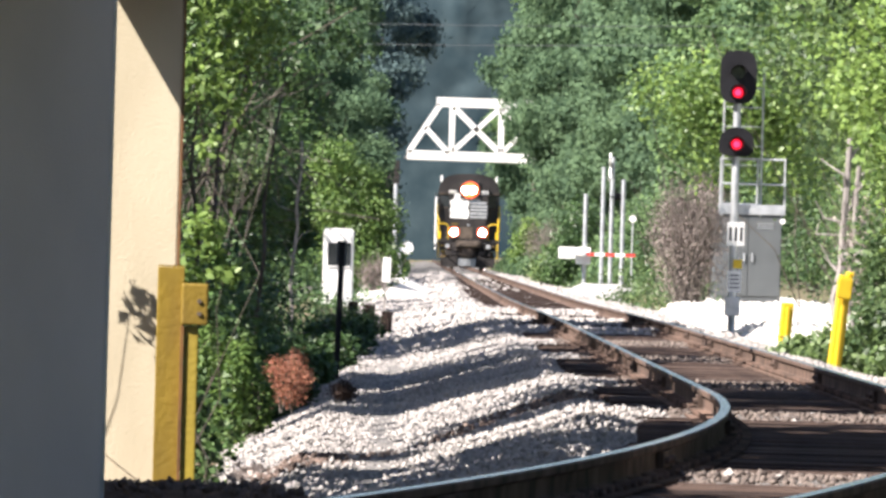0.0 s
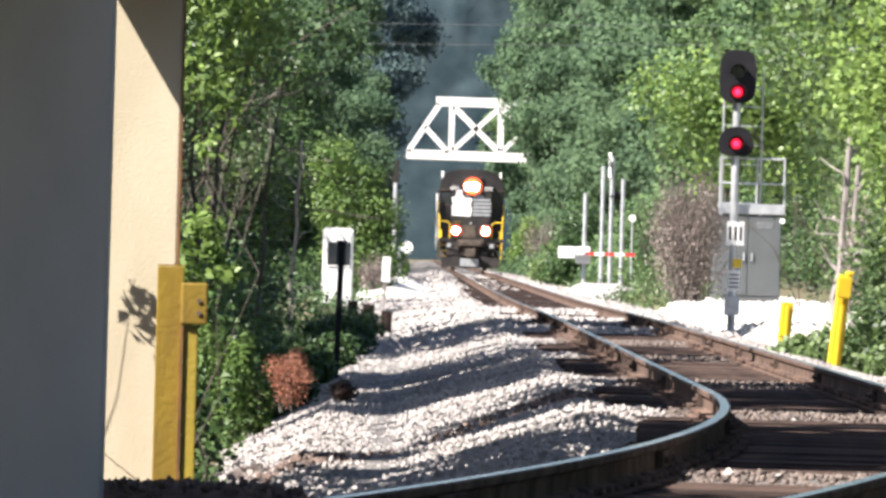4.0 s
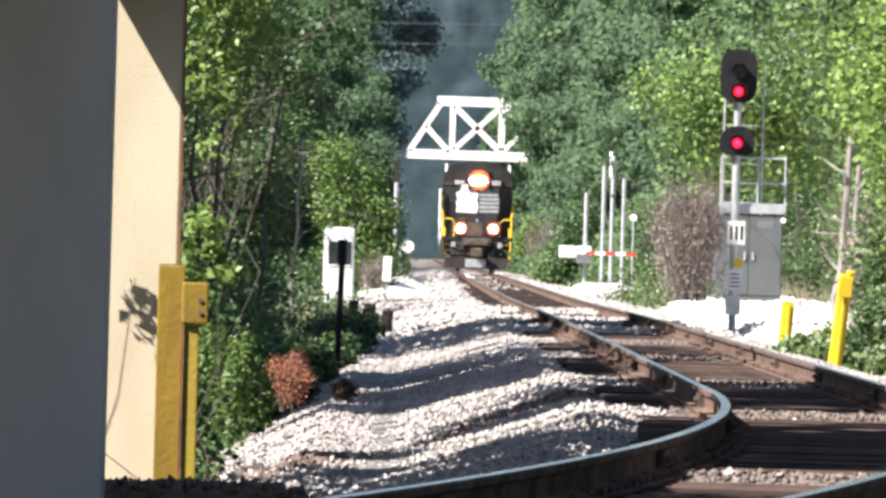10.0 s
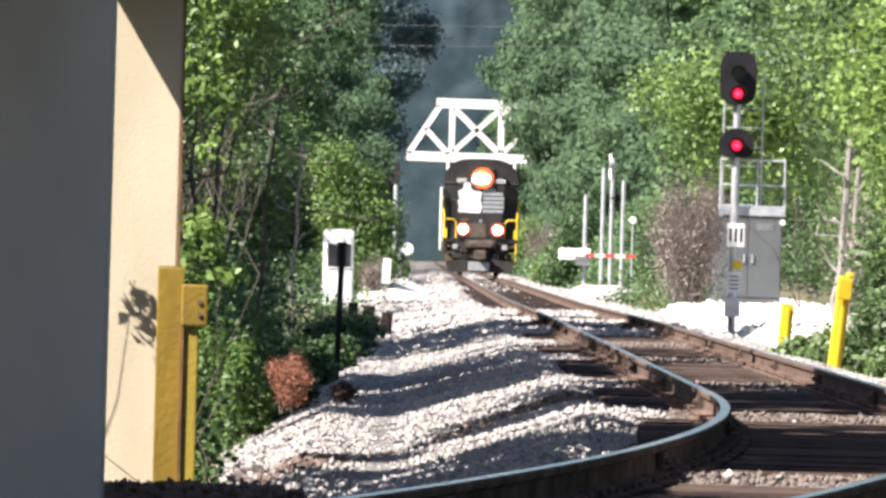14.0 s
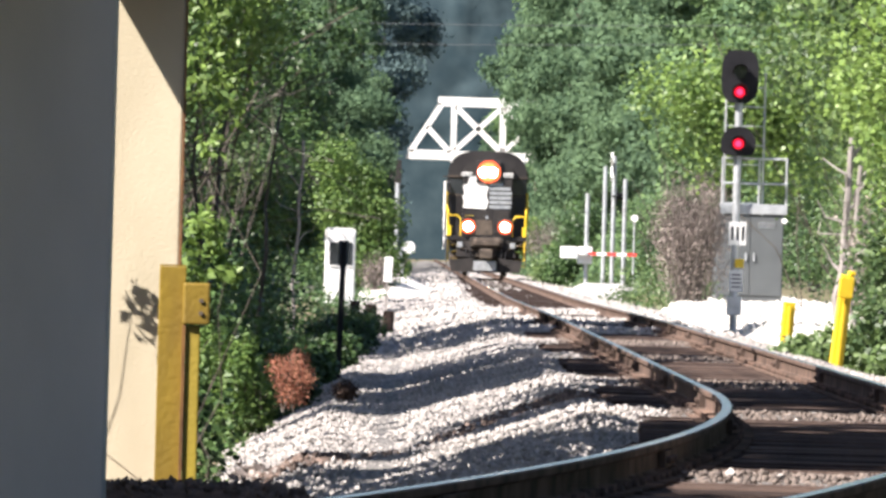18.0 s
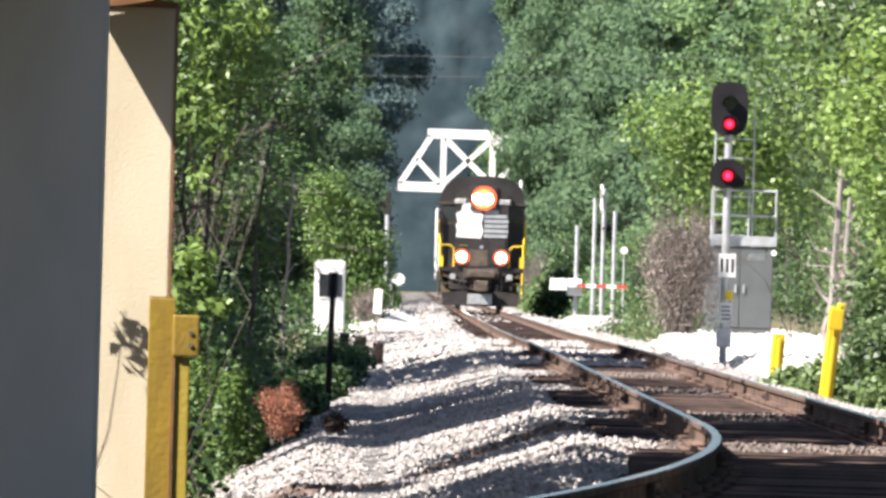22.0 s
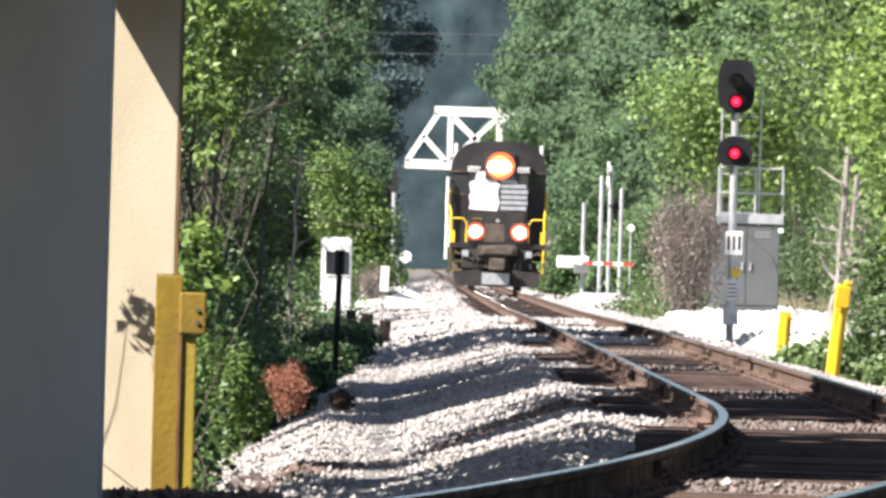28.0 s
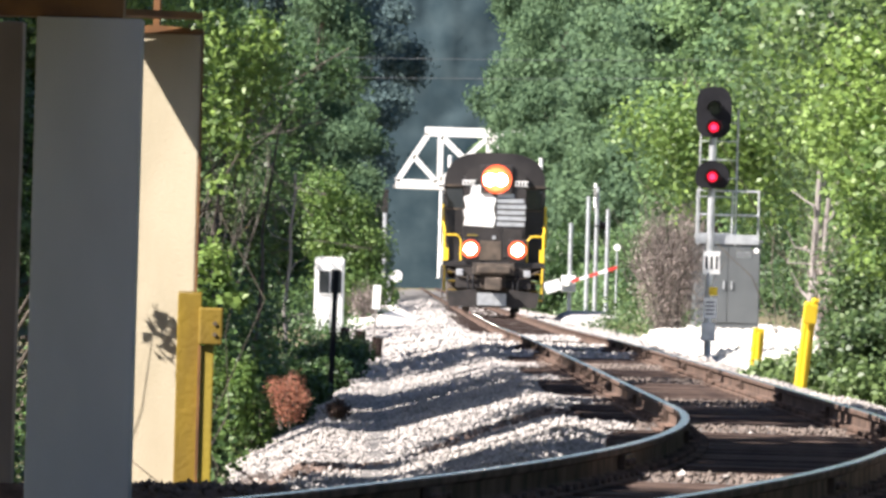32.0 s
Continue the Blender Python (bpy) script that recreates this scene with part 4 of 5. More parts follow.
    for sx in (-1, 1):
        part("uncoupling_lever", rods(((sx * 0.2, 0.38, 1.0), (sx * 0.9, 0.38, 1.06), 0.02), ((sx * 0.9, 0.38, 1.06), (sx * 1.36, 0.4, 1.3), 0.02), n=6), M_GRIME, g)
        part("jumper_socket", boxes((sx * 1.0 - 0.1, sx * 1.0 + 0.1, 0.36, 0.448, 1.1, 1.3), bevel=0.02), M_STEEL, g)
        part("roof_beacon", rods(((sx * 1.36, 3.4, 4.45), (sx * 1.36, 3.4, 4.82), 0.06), n=10), M_WHITE, g, "small white roof fitting")
        part("brake_cylinder", rods(((sx * 1.2, 1.5, 0.62), (sx * 1.2, 1.9, 0.62), 0.16), n=14), M_GRIME, g)
    plow = bmesh.new()
    prism(plow, [(-1.3, 0.14), (1.3, 0.14), (1.38, 0.60), (0.5, 0.70), (0.4, 0.56), (-0.4, 0.56), (-0.5, 0.70), (-1.38, 0.60)], 0.2, 0.42)
    part("snow_plough", plow, M_SOOT, g, "grimy steel pilot plough")
    part("coupler", boxes((-0.16, 0.16, -0.35, 0.44, 0.72, 1.02), (-0.24, 0.24, -0.42, -0.12, 0.68, 1.06), bevel=0.04), M_GRIME, g)
    part("drawbar_plate", boxes((-0.38, 0.38, 0.40, 0.448, 0.74, 1.12), bevel=0.02), M_GRIME, g)
    part("plough_plate", boxes((-0.46, 0.40, 0.17, 0.198, 0.2, 0.58), bevel=0.01), M_STEEL, g, "grey plate at the plough centre")
    for sx in (-0.75, -0.6, 0.6, 0.75):
        bm = bmesh.new()
        bent(bm, [(sx, 0.43, 1.12), (sx, 0.3, 0.95), (sx * 0.97, 0.28, 0.7), (sx * 0.9, 0.36, 0.55)], 0.03)
        part("air_hose", bm, M_BLACK, g)
    for sx in (-1, 1):
        st = part("step_well", boxes((sx * 1.5 - 0.02, sx * 1.5 + 0.02, 0.5, 1.2, 0.35, 1.37), bevel=0.005), M_GRIME, g)
        for k in range(4):
            part("step", boxes((min(sx * 1.1, sx * 1.478), max(sx * 1.1, sx * 1.478), 0.6, 0.9, 0.38 + k * 0.27, 0.41 + k * 0.27)), M_YDARK, st)
        part("ditch_light_case", boxes((sx * 0.70 - 0.27, sx * 0.70 + 0.27, 0.42, 0.62, 1.64, 2.24), bevel=0.03), M_LOCO, g)
        part("ditch_light", rods(((sx * 0.70, 0.385, 1.93), (sx * 0.70, 0.418, 1.93), 0.16), n=24), G_DITCH, g, "lit round ditch light")
        # two emissive discs paint the glare round each ditch light
        part("glare_disc", rods(((sx * 0.70, 0.40, 1.93), (sx * 0.70, 0.4185, 1.93), 0.22), n=28), G_AMBER, g, "red-orange emissive disc painting ditch light glare")
        part("glare_rim", rods(((sx * 0.70, 0.41, 1.93), (sx * 0.70, 0.419, 1.93), 0.28), n=28), G_RIM, g, "dim red disc painting outer ditch light glare")
        bm = bmesh.new()
        bent(bm, [(sx * 1.45, 0.6, 0.6), (sx * 1.47, 0.58, 1.6), (sx * 1.47, 0.6, 2.45), (sx * 1.49, 1.1, 2.6), (sx * 1.52, 2.9, 2.75), (sx * 1.53, 3.05, 3.3)], 0.032)
        part("handrail", bm, M_YELLOW, g, "yellow handrail")
        bm = bmesh.new()
        bent(bm, [(sx * 1.47, 0.62, 2.35), (sx * 1.1, 0.62, 2.35), (sx * 0.98, 0.62, 2.2), (sx * 0.98, 0.62, 1.56)], 0.028)
        part("handrail", bm, M_YELLOW, g, "yellow handrail")
        part("end_stanchion", boxes((sx * 1.42 - 0.07, sx * 1.42 + 0.07, 0.53, 0.56, 1.56, 1.95)), M_YELLOW, g)
        bm = bmesh.new()
        bent(bm, [(sx * 1.47, 5.4, 2.5), (sx * 1.47, 18.3, 2.5)], 0.022)
        part("side_handrail", bm, M_WHITE, g)
        for k in range(7):
            part("stanchion", rods(((sx * 1.47, 5.6 + k * 2.1, 1.56), (sx * 1.47, 5.6 + k * 2.1, 2.5), 0.02), n=6), M_WHITE, g)
        # added white rod stands for sun glare along the left flank
        if sx < 0:
            part("ladder_rail", rods(((-1.6, 2.9, 1.0), (-1.6, 2.9, 3.7), 0.05), ((-1.6, 2.9, 3.66), (-1.5, 3.1, 3.66), 0.03), ((-1.6, 2.9, 1.45), (-1.5, 2.9, 1.45), 0.03)), M_WHITE, g, "white rod painting the sunlit left edge of the cab")
        part("side_stripe", boxes((sx * 1.525 - 0.004, sx * 1.525 + 0.004, 0.7, 18.4, 1.42, 1.50)), M_WHITE, g)
    part("fuel_tank", boxes((-1.35, 1.35, 7.2, 11.8, 0.3, 0.98), bevel=0.12), M_GRIME, g)
    for y0 in (1.7, 12.6):
        truck = part("truck_frame", boxes((-1.25, -1.05, y0, y0 + 4.6, 0.5, 0.86), (1.05, 1.25, y0, y0 + 4.6, 0.5, 0.86), (-1.04, 1.04, y0 + 2.0, y0 + 2.5, 0.5, 0.8), (-1.04, 1.04, y0 + 0.02, y0 + 0.2, 0.5, 0.8), bevel=0.02), M_GRIME, g)
        for k in range(3):
            bm = bmesh.new()
            for sx in (-0.75, 0.75):
                rod(bm, (sx - 0.07, y0 + 0.55 + k * 1.75, 0.51), (sx + 0.07, y0 + 0.55 + k * 1.75, 0.51), 0.505, n=32)
            rod(bm, (-0.68, y0 + 0.55 + k * 1.75, 0.51), (0.68, y0 + 0.55 + k * 1.75, 0.51), 0.09, n=12)
            part("wheelset", bm, M_GRIME, truck)
    return g


# ---- plants ----
def limb_mesh(bm, rng, a, b, r0, r1, bends=3, wob=0.08):
    a, b = Vector(a), Vector(b)
    pts = [a.lerp(b, i / bends) + (Vector((rng.normal(), rng.normal(), rng.normal())) * wob * (b - a).length if 0 < i < bends else Vector()) for i in range(bends + 1)]
    for i in range(bends):
        t0, t1 = i / bends, (i + 1) / bends
        rod(bm, pts[i], pts[i + 1], r0 + (r1 - r0) * t0, r0 + (r1 - r0) * t1, n=7, caps=False)


def tree(seed, h, spread, clear, n, leaf, leaf_mat, trunk_r, blobs=16, name="tree", label="broad-leaved tree in full leaf at the edge of the woods", group="trees of the woods"):
    """A tapered trunk, limbs and a crown of many leaves in uneven clumps, at the origin."""
    rng = np.random.default_rng(seed)
    g = empty(name, pose(0, 0, 0), label, "tree", group)
    bm = bmesh.new()
    limb_mesh(bm, rng, (0, 0, -0.4), (0.15 * rng.normal(), 0.15 * rng.normal(), h * 0.86), trunk_r, trunk_r * 0.25, 6, 0.012)
    part("trunk", bm, M_BARK, g)
    bl = []
    for i in range(blobs):
        z = clear + (h - clear) * (i + 0.5) / blobs
        t = (z - clear) / (h - clear)
        wide = spread * (1.0 if blobs < 20 else 1.12) * (0.55 + 0.9 * t * (1 - t) * 2) * (1.0 if t < 0.75 else 0.72)
        a = rng.uniform(0, 2 * math.pi)
        r = wide * rng.uniform(0.25, 0.95)
        s = spread * (rng.uniform(0.28, 0.5) if blobs < 20 else rng.uniform(0.17, 0.36))
        bl.append((r * math.cos(a), r * math.sin(a), z + rng.normal() * 0.2, s * 1.15, s * 1.15, s * 0.8))
    for i in range(0, blobs, 2 if blobs < 20 else 4):
        bm = bmesh.new()
        b = bl[i]
        limb_mesh(bm, rng, (0, 0, max(clear * 0.8, b[2] - spread * 0.7)), tuple(0.55 * q + (0 if j < 2 else 0.45 * (b[2] - spread * 0.3)) for j, q in enumerate(b[:3])), trunk_r * 0.35, trunk_r * 0.08, 3, 0.08)
        part("limb", bm, M_BARK, g)
    c, out = crown_points(rng, n, bl)
    v, f = leaf_arrays(rng, c, leaf, out=out)
    quads("crown", v, f, leaf_mat, g)
    return g


def shrub(seed, blobs, n, leaf, leaf_mat, label, name="shrub", group="trackside shrubs", stems=6, stem_mat=None, stem_r=0.012, droop=0.1, slim=0.33):
    """A many-stemmed shrub; the blobs are given about its foot at the origin."""
    rng = np.random.default_rng(seed)
    g = empty(name, pose(0, 0, 0), label, "shrub", group)
    for i in range(stems):
        b = blobs[i % len(blobs)]
        bm = bmesh.new()
        tip = (b[0] + rng.normal() * b[3] * 0.5, b[1] + rng.normal() * b[4] * 0.5, b[2] + b[5] * rng.uniform(0.2, 0.95))
        limb_mesh(bm, rng, (rng.normal() * 0.06, rng.normal() * 0.06, -0.15), tip, stem_r, stem_r * 0.4, 4, 0.06)
        part("stem", bm, stem_mat or M_BARK, g)
    c, out = crown_points(rng, n, blobs)
    v, f = leaf_arrays(rng, c, leaf, droop, slim, out)
    quads("leaves", v, f, leaf_mat, g)
    return g


def dead_brush(seed, x, y, z, w, h, n, label, leaf=None, fine=1.0):
    rng = np.random.default_rng(seed)
    g = empty("dead_brush", pose(x, y, z), label, "brush", "dead brush")
    for k in range(6):
        bm = bmesh.new()
        for i in range(n // 6):
            a = (rng.normal() * w * 0.12, rng.normal() * w * 0.12, 0)
            b = (rng.normal() * w * 0.4, rng.normal() * w * 0.4, h * rng.uniform(0.5, 1.05))
            m = Vector(a).lerp(Vector(b), 0.6) + Vector((rng.normal(), rng.normal(), 0)) * w * 0.06
            rod(bm, a, m, 0.014 * fine, 0.009 * fine, n=4, caps=False)
            rod(bm, m, b, 0.009 * fine, 0.004 * fine, n=4, caps=False)
            for q in range(2):
                c = m.lerp(Vector(b), rng.uniform(0.1, 0.8))
                rod(bm, c, c + Vector((rng.normal() * w * 0.16, rng.normal() * w * 0.16, h * 0.18)), 0.006, 0.003, n=3, caps=False)
        part("stem", bm, M_TWIG, g)
    if leaf:
        bl = [(0, 0, h * 0.42, w * 0.62, w * 0.62, h * 0.42), (w * 0.25, 0, h * 0.68, w * 0.42, w * 0.42, h * 0.3), (-w * 0.3, 0, h * 0.6, w * 0.38, w * 0.38, h * 0.3)]
        v, f = leaf_arrays(rng, crown_points(rng, leaf, bl)[0], 0.06)
        quads("dry_leaves", v, f, M_STRAW, g)
    return g


def bare_tree(seed, x, y, h, n):
    """A thin leafless tree whose branches reach out and hang towards the light."""
    rng = np.random.default_rng(seed)
    g = empty("bare_tree", pose(x, y, ground_z(x, y)), "leafless grey tree with tangled twigs in the shade", "tree", "bare trees")
    bm = bmesh.new()
    limb_mesh(bm, rng, (0, 0, -0.3), (0.25, 0, h + 0.6), 0.035, 0.012, 6, 0.02)
    part("trunk", bm, M_BARK, g)
    for k in range(n):
        z = h * rng.uniform(0.62, 1.1)
        p = Vector((0.25 * z / h, 0, z))
        d = Vector((rng.uniform(0.3, 1.0) * (1 if k % 4 else -0.6), rng.normal() * 0.35, rng.uniform(-0.2, 0.75))).normalized()
        reach = rng.uniform(0.5, 1.5)
        pts = [p]
        for i in range(5):
            d = (d + Vector((rng.normal() * 0.2, rng.normal() * 0.2, rng.normal() * 0.22 - 0.12))).normalized()
            pts.append(pts[-1] + d * reach / 5)
        bm = bmesh.new()
        bent(bm, pts, 0.0065, 5)
        for i in range(2, 6):
            for q in range(2):
                e = pts[i] + Vector((rng.normal() * 0.14, rng.normal() * 0.1, rng.normal() * 0.13))
                rod(bm, pts[i], pts[i].lerp(e, 0.6) + Vector((0, 0, 0.02)), 0.0045, 0.0035, n=3, caps=False)
                rod(bm, pts[i].lerp(e, 0.6) + Vector((0, 0, 0.02)), e, 0.0035, 0.002, n=3, caps=False)
        part("branch", bm, M_TWIG, g)
    return g


def at(ob, x, y, z=None, turn=0.0):
    ob.matrix_basis = pose(x, y, ground_z(x, y) if z is None else z, 0, 0, turn)
    return ob


def woods():
    rng = random.Random(21)
    # tall trees: prototypes, then copies
    protos = {
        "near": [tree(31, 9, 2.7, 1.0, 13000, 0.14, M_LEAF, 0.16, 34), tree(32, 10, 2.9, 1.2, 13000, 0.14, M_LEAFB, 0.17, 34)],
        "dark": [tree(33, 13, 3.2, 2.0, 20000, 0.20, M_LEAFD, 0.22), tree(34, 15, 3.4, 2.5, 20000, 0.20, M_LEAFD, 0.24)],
        # tall, slim, young, bare_stemmed: unseen trees, crowns shaped only to cast shadow bands
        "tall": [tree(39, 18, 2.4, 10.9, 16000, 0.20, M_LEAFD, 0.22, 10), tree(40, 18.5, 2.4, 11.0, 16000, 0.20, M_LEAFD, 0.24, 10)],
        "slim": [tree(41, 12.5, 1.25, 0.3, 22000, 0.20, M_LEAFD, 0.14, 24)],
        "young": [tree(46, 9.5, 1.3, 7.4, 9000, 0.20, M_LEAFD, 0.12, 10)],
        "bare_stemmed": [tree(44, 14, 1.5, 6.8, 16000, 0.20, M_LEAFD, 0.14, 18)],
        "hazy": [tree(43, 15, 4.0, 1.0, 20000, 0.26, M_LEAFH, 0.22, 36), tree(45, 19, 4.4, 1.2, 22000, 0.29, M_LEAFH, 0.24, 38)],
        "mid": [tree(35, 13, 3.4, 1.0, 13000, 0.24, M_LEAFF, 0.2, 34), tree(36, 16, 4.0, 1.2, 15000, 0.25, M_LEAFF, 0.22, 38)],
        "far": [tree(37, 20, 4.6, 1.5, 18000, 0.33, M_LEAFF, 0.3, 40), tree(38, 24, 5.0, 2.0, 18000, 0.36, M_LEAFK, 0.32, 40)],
    }
    used = set()

    def plant(kind, k, x, y, z=None):
        p = protos[kind][k]
        turn = rng.uniform(0, 360)
        z = ground_z(x, y) if z is None else z
        if (kind, k) in used:
            return copy_thing(p, pose(x, y, z, 0, 0, turn))
        used.add((kind, k))
        return at(p, x, y, z, turn)

    # wooded side: unseen trees placed and shaped so sun gaps band the ballast
    for a, b in ((55.9, 57.6), (63.6, 72.2), (76.9, 80.0), (149.6, 168.4)):
        k = round((b - a) / 1.25)
        for i in range(k + 1):
            plant("slim", 0, -7.4 + rng.uniform(-0.2, 0.2), a + (b - a) * i / k)
    for k in range(14):
        plant("slim", 0, -7.4 + rng.uniform(-0.2, 0.2), 113.2 + 1.6 * k).scale = (1, 1, 0.96)
    for k, y in enumerate((81.2, 82.6, 84.0, 85.4, 86.8, 88.2, 89.6, 91.0, 92.4, 93.6)):
        plant("bare_stemmed", 0, -7.4 + rng.uniform(-0.2, 0.2), y).scale = (1, 1, 1.28 + 0.035 * k)
    for y, tall in ((73.2, 0.52), (74.5, 0.52), (75.8, 0.52)):
        plant("slim", 0, -7.4, y).scale = (1, 1, tall)
    for y in ((98.4, 99.6, 101.0, 102.4, 103.7, 105.0, 106.3, 107.6, 108.9, 110.2, 111.5)):
        plant("young", 0, -7.4, y).scale = (1, 1, 1.0 if y < 100 else 1.1)
    # unseen trees added on the open side to cut the skylight
    for i in range(22):
        plant("dark", i % 2, 9.4 + rng.uniform(-0.5, 1.5) + (3 if i < 6 else 0), 20 + i * 4.4)
    for y in (58.9, 62.7):
        plant("slim", 0, -7.4, y).scale = (0.55, 0.55, 1)
    for a, b in ((28, 46.0), (171, 181)):
        k = round((b - a) / 2.7)
        for i in range(k + 1):
            plant("dark", i % 2, -7.4 + rng.uniform(-0.3, 0.3), a + (b - a) * i / k)
    for k, y in enumerate((57.4, 59.5, 61.7, 65.0)):
        plant("tall", k % 2, -8.0 + rng.uniform(-0.3, 0.3), y)
    for y in (32, 39, 45, 112, 118, 124, 182, 190, 198, 206):
        plant("dark", rng.randrange(2), -12 + rng.uniform(-1, 1), y)
    for i in range(16):
        plant("dark", i % 2, -20 + rng.uniform(-3, 3), 60 + i * 16)
    # behind: the woods that close the view on both sides, heights tuned to place their shadows
    for i in range(16):
        y = 236 + i * 24
        plant("dark", i % 2, (-10.5 if y < 310 else -6.6) - 0.004 * y + rng.uniform(-1.2, 0.9), y).scale = (1, 1, 1 if y < 300 else 0.6 if y < 420 else 0.78)
    # added row, kept low to shade far ballast but spare the locomotive
    for i in range(50):
        y = 392 + i * 8.2
        plant("dark", i % 2, -9.4 + rng.uniform(-0.3, 0.3), y).scale = (0.9, 0.9, 0.95 if 565 < y < 592 else 0.70)
    for i in range(9):
        y = 420 + i * 45
        plant("dark", i % 2, -11.0 + rng.uniform(-2, 1.0), y).scale = (1.1, 1.1, 1.1)
    for x, y in ((-7.6, 690), (-7.7, 730), (-7.8, 765), (-8.4, 790), (8.1, 770), (8.3, 740), (8.6, 785), (12, 760), (15, 745), (9.7, 755), (9.9, 728)):
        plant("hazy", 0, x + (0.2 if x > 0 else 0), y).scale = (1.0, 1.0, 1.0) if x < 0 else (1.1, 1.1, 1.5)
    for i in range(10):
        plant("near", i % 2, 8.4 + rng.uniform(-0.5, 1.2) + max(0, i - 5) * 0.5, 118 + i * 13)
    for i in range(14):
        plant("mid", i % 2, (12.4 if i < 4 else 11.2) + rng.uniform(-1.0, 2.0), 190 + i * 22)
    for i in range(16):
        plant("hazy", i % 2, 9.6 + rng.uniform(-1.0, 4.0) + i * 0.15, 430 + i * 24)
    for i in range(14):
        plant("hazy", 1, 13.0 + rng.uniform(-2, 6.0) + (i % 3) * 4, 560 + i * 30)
    # the end of the cutting, haze painted into its leaf colours
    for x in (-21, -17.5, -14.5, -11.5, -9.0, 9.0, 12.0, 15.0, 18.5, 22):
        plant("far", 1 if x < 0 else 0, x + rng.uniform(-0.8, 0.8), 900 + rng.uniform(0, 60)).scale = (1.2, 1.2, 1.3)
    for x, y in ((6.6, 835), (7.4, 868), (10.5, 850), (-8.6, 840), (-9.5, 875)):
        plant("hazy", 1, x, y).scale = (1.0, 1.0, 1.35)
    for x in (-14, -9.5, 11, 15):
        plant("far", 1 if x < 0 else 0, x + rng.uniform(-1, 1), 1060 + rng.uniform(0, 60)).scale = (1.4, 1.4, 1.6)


def backdrop():
    """Wooded distance that closes the cutting: one lumpy sheet of far crowns, haze painted into its colour."""
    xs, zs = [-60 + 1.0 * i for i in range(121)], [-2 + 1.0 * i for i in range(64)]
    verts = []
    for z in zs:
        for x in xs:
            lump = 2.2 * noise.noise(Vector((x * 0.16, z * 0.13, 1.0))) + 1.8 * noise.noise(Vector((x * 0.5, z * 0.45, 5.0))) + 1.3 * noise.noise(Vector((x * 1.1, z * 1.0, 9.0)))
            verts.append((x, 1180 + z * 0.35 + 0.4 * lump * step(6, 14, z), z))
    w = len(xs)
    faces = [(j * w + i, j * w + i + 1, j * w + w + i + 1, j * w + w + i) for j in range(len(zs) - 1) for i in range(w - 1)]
    tagged(quads("backdrop", verts, faces, M_HAZE, smooth=True), "wooded distance at the end of the cutting, slate-blue haze painted in", "backdrop", kind="structure")


def undergrowth():
    """Weeds, seedlings and low leaves that cover the soil beside the ballast."""
    rng = np.random.default_rng(77)

    def cover(name, n, y0, y1, near, far, tall, leaf, material, label, power=1.6):
        y = y0 + (y1 - y0) * rng.uniform(size=n) ** power
        t = rng.uniform(size=n)
        x = np.array([track_x(q) for q in y.tolist()]) + near + (far - near) * t ** 1.4
        x += 0.25 * np.sin(y * 0.9) + 0.15 * np.sin(y * 2.3)
        z = np.array([ground_z(p, q) for p, q in zip(x.tolist(), y.tolist())])
        z += tall * rng.uniform(size=n) ** 1.3 * (0.25 + np.minimum(1.0, t * 2.5))
        v, f = leaf_arrays(rng, np.stack((x, y, z), 1), leaf, -0.5)
        tagged(quads(name, v, f, material), label, "undergrowth", kind="stuff")
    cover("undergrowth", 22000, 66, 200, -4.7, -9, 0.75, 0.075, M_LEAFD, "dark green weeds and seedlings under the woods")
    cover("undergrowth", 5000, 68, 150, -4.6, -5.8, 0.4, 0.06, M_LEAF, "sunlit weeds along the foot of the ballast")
    cover("undergrowth", 9000, 200, 420, -3.9, -9, 1.0, 0.12, M_LEAFD, "dark green weeds and seedlings under the woods", 1.0)
    cover("undergrowth", 12000, 378, 840, -3.4, -9, 1.3, 0.22, M_LEAFD, "dark green weeds and seedlings under the woods", 1.0)
    cover("undergrowth", 12000, 378, 840, 3.2, 9, 1.3, 0.22, M_LEAFF, "rough green weeds on the open side of the line", 1.0)
    cover("undergrowth", 14000, 84, 165, 2.9, 8, 0.6, 0.075, M_LEAF, "rough green weeds on the open side of the line")
    cover("undergrowth", 3000, 266, 335, 2.7, 4.4, 0.45, 0.11, M_LEAF, "rough green weeds on the open side of the line", 1.0)
    cover("undergrowth", 9000, 368, 560, 3.0, 9, 0.9, 0.14, M_LEAF, "rough green weeds on the open side of the line", 1.0)


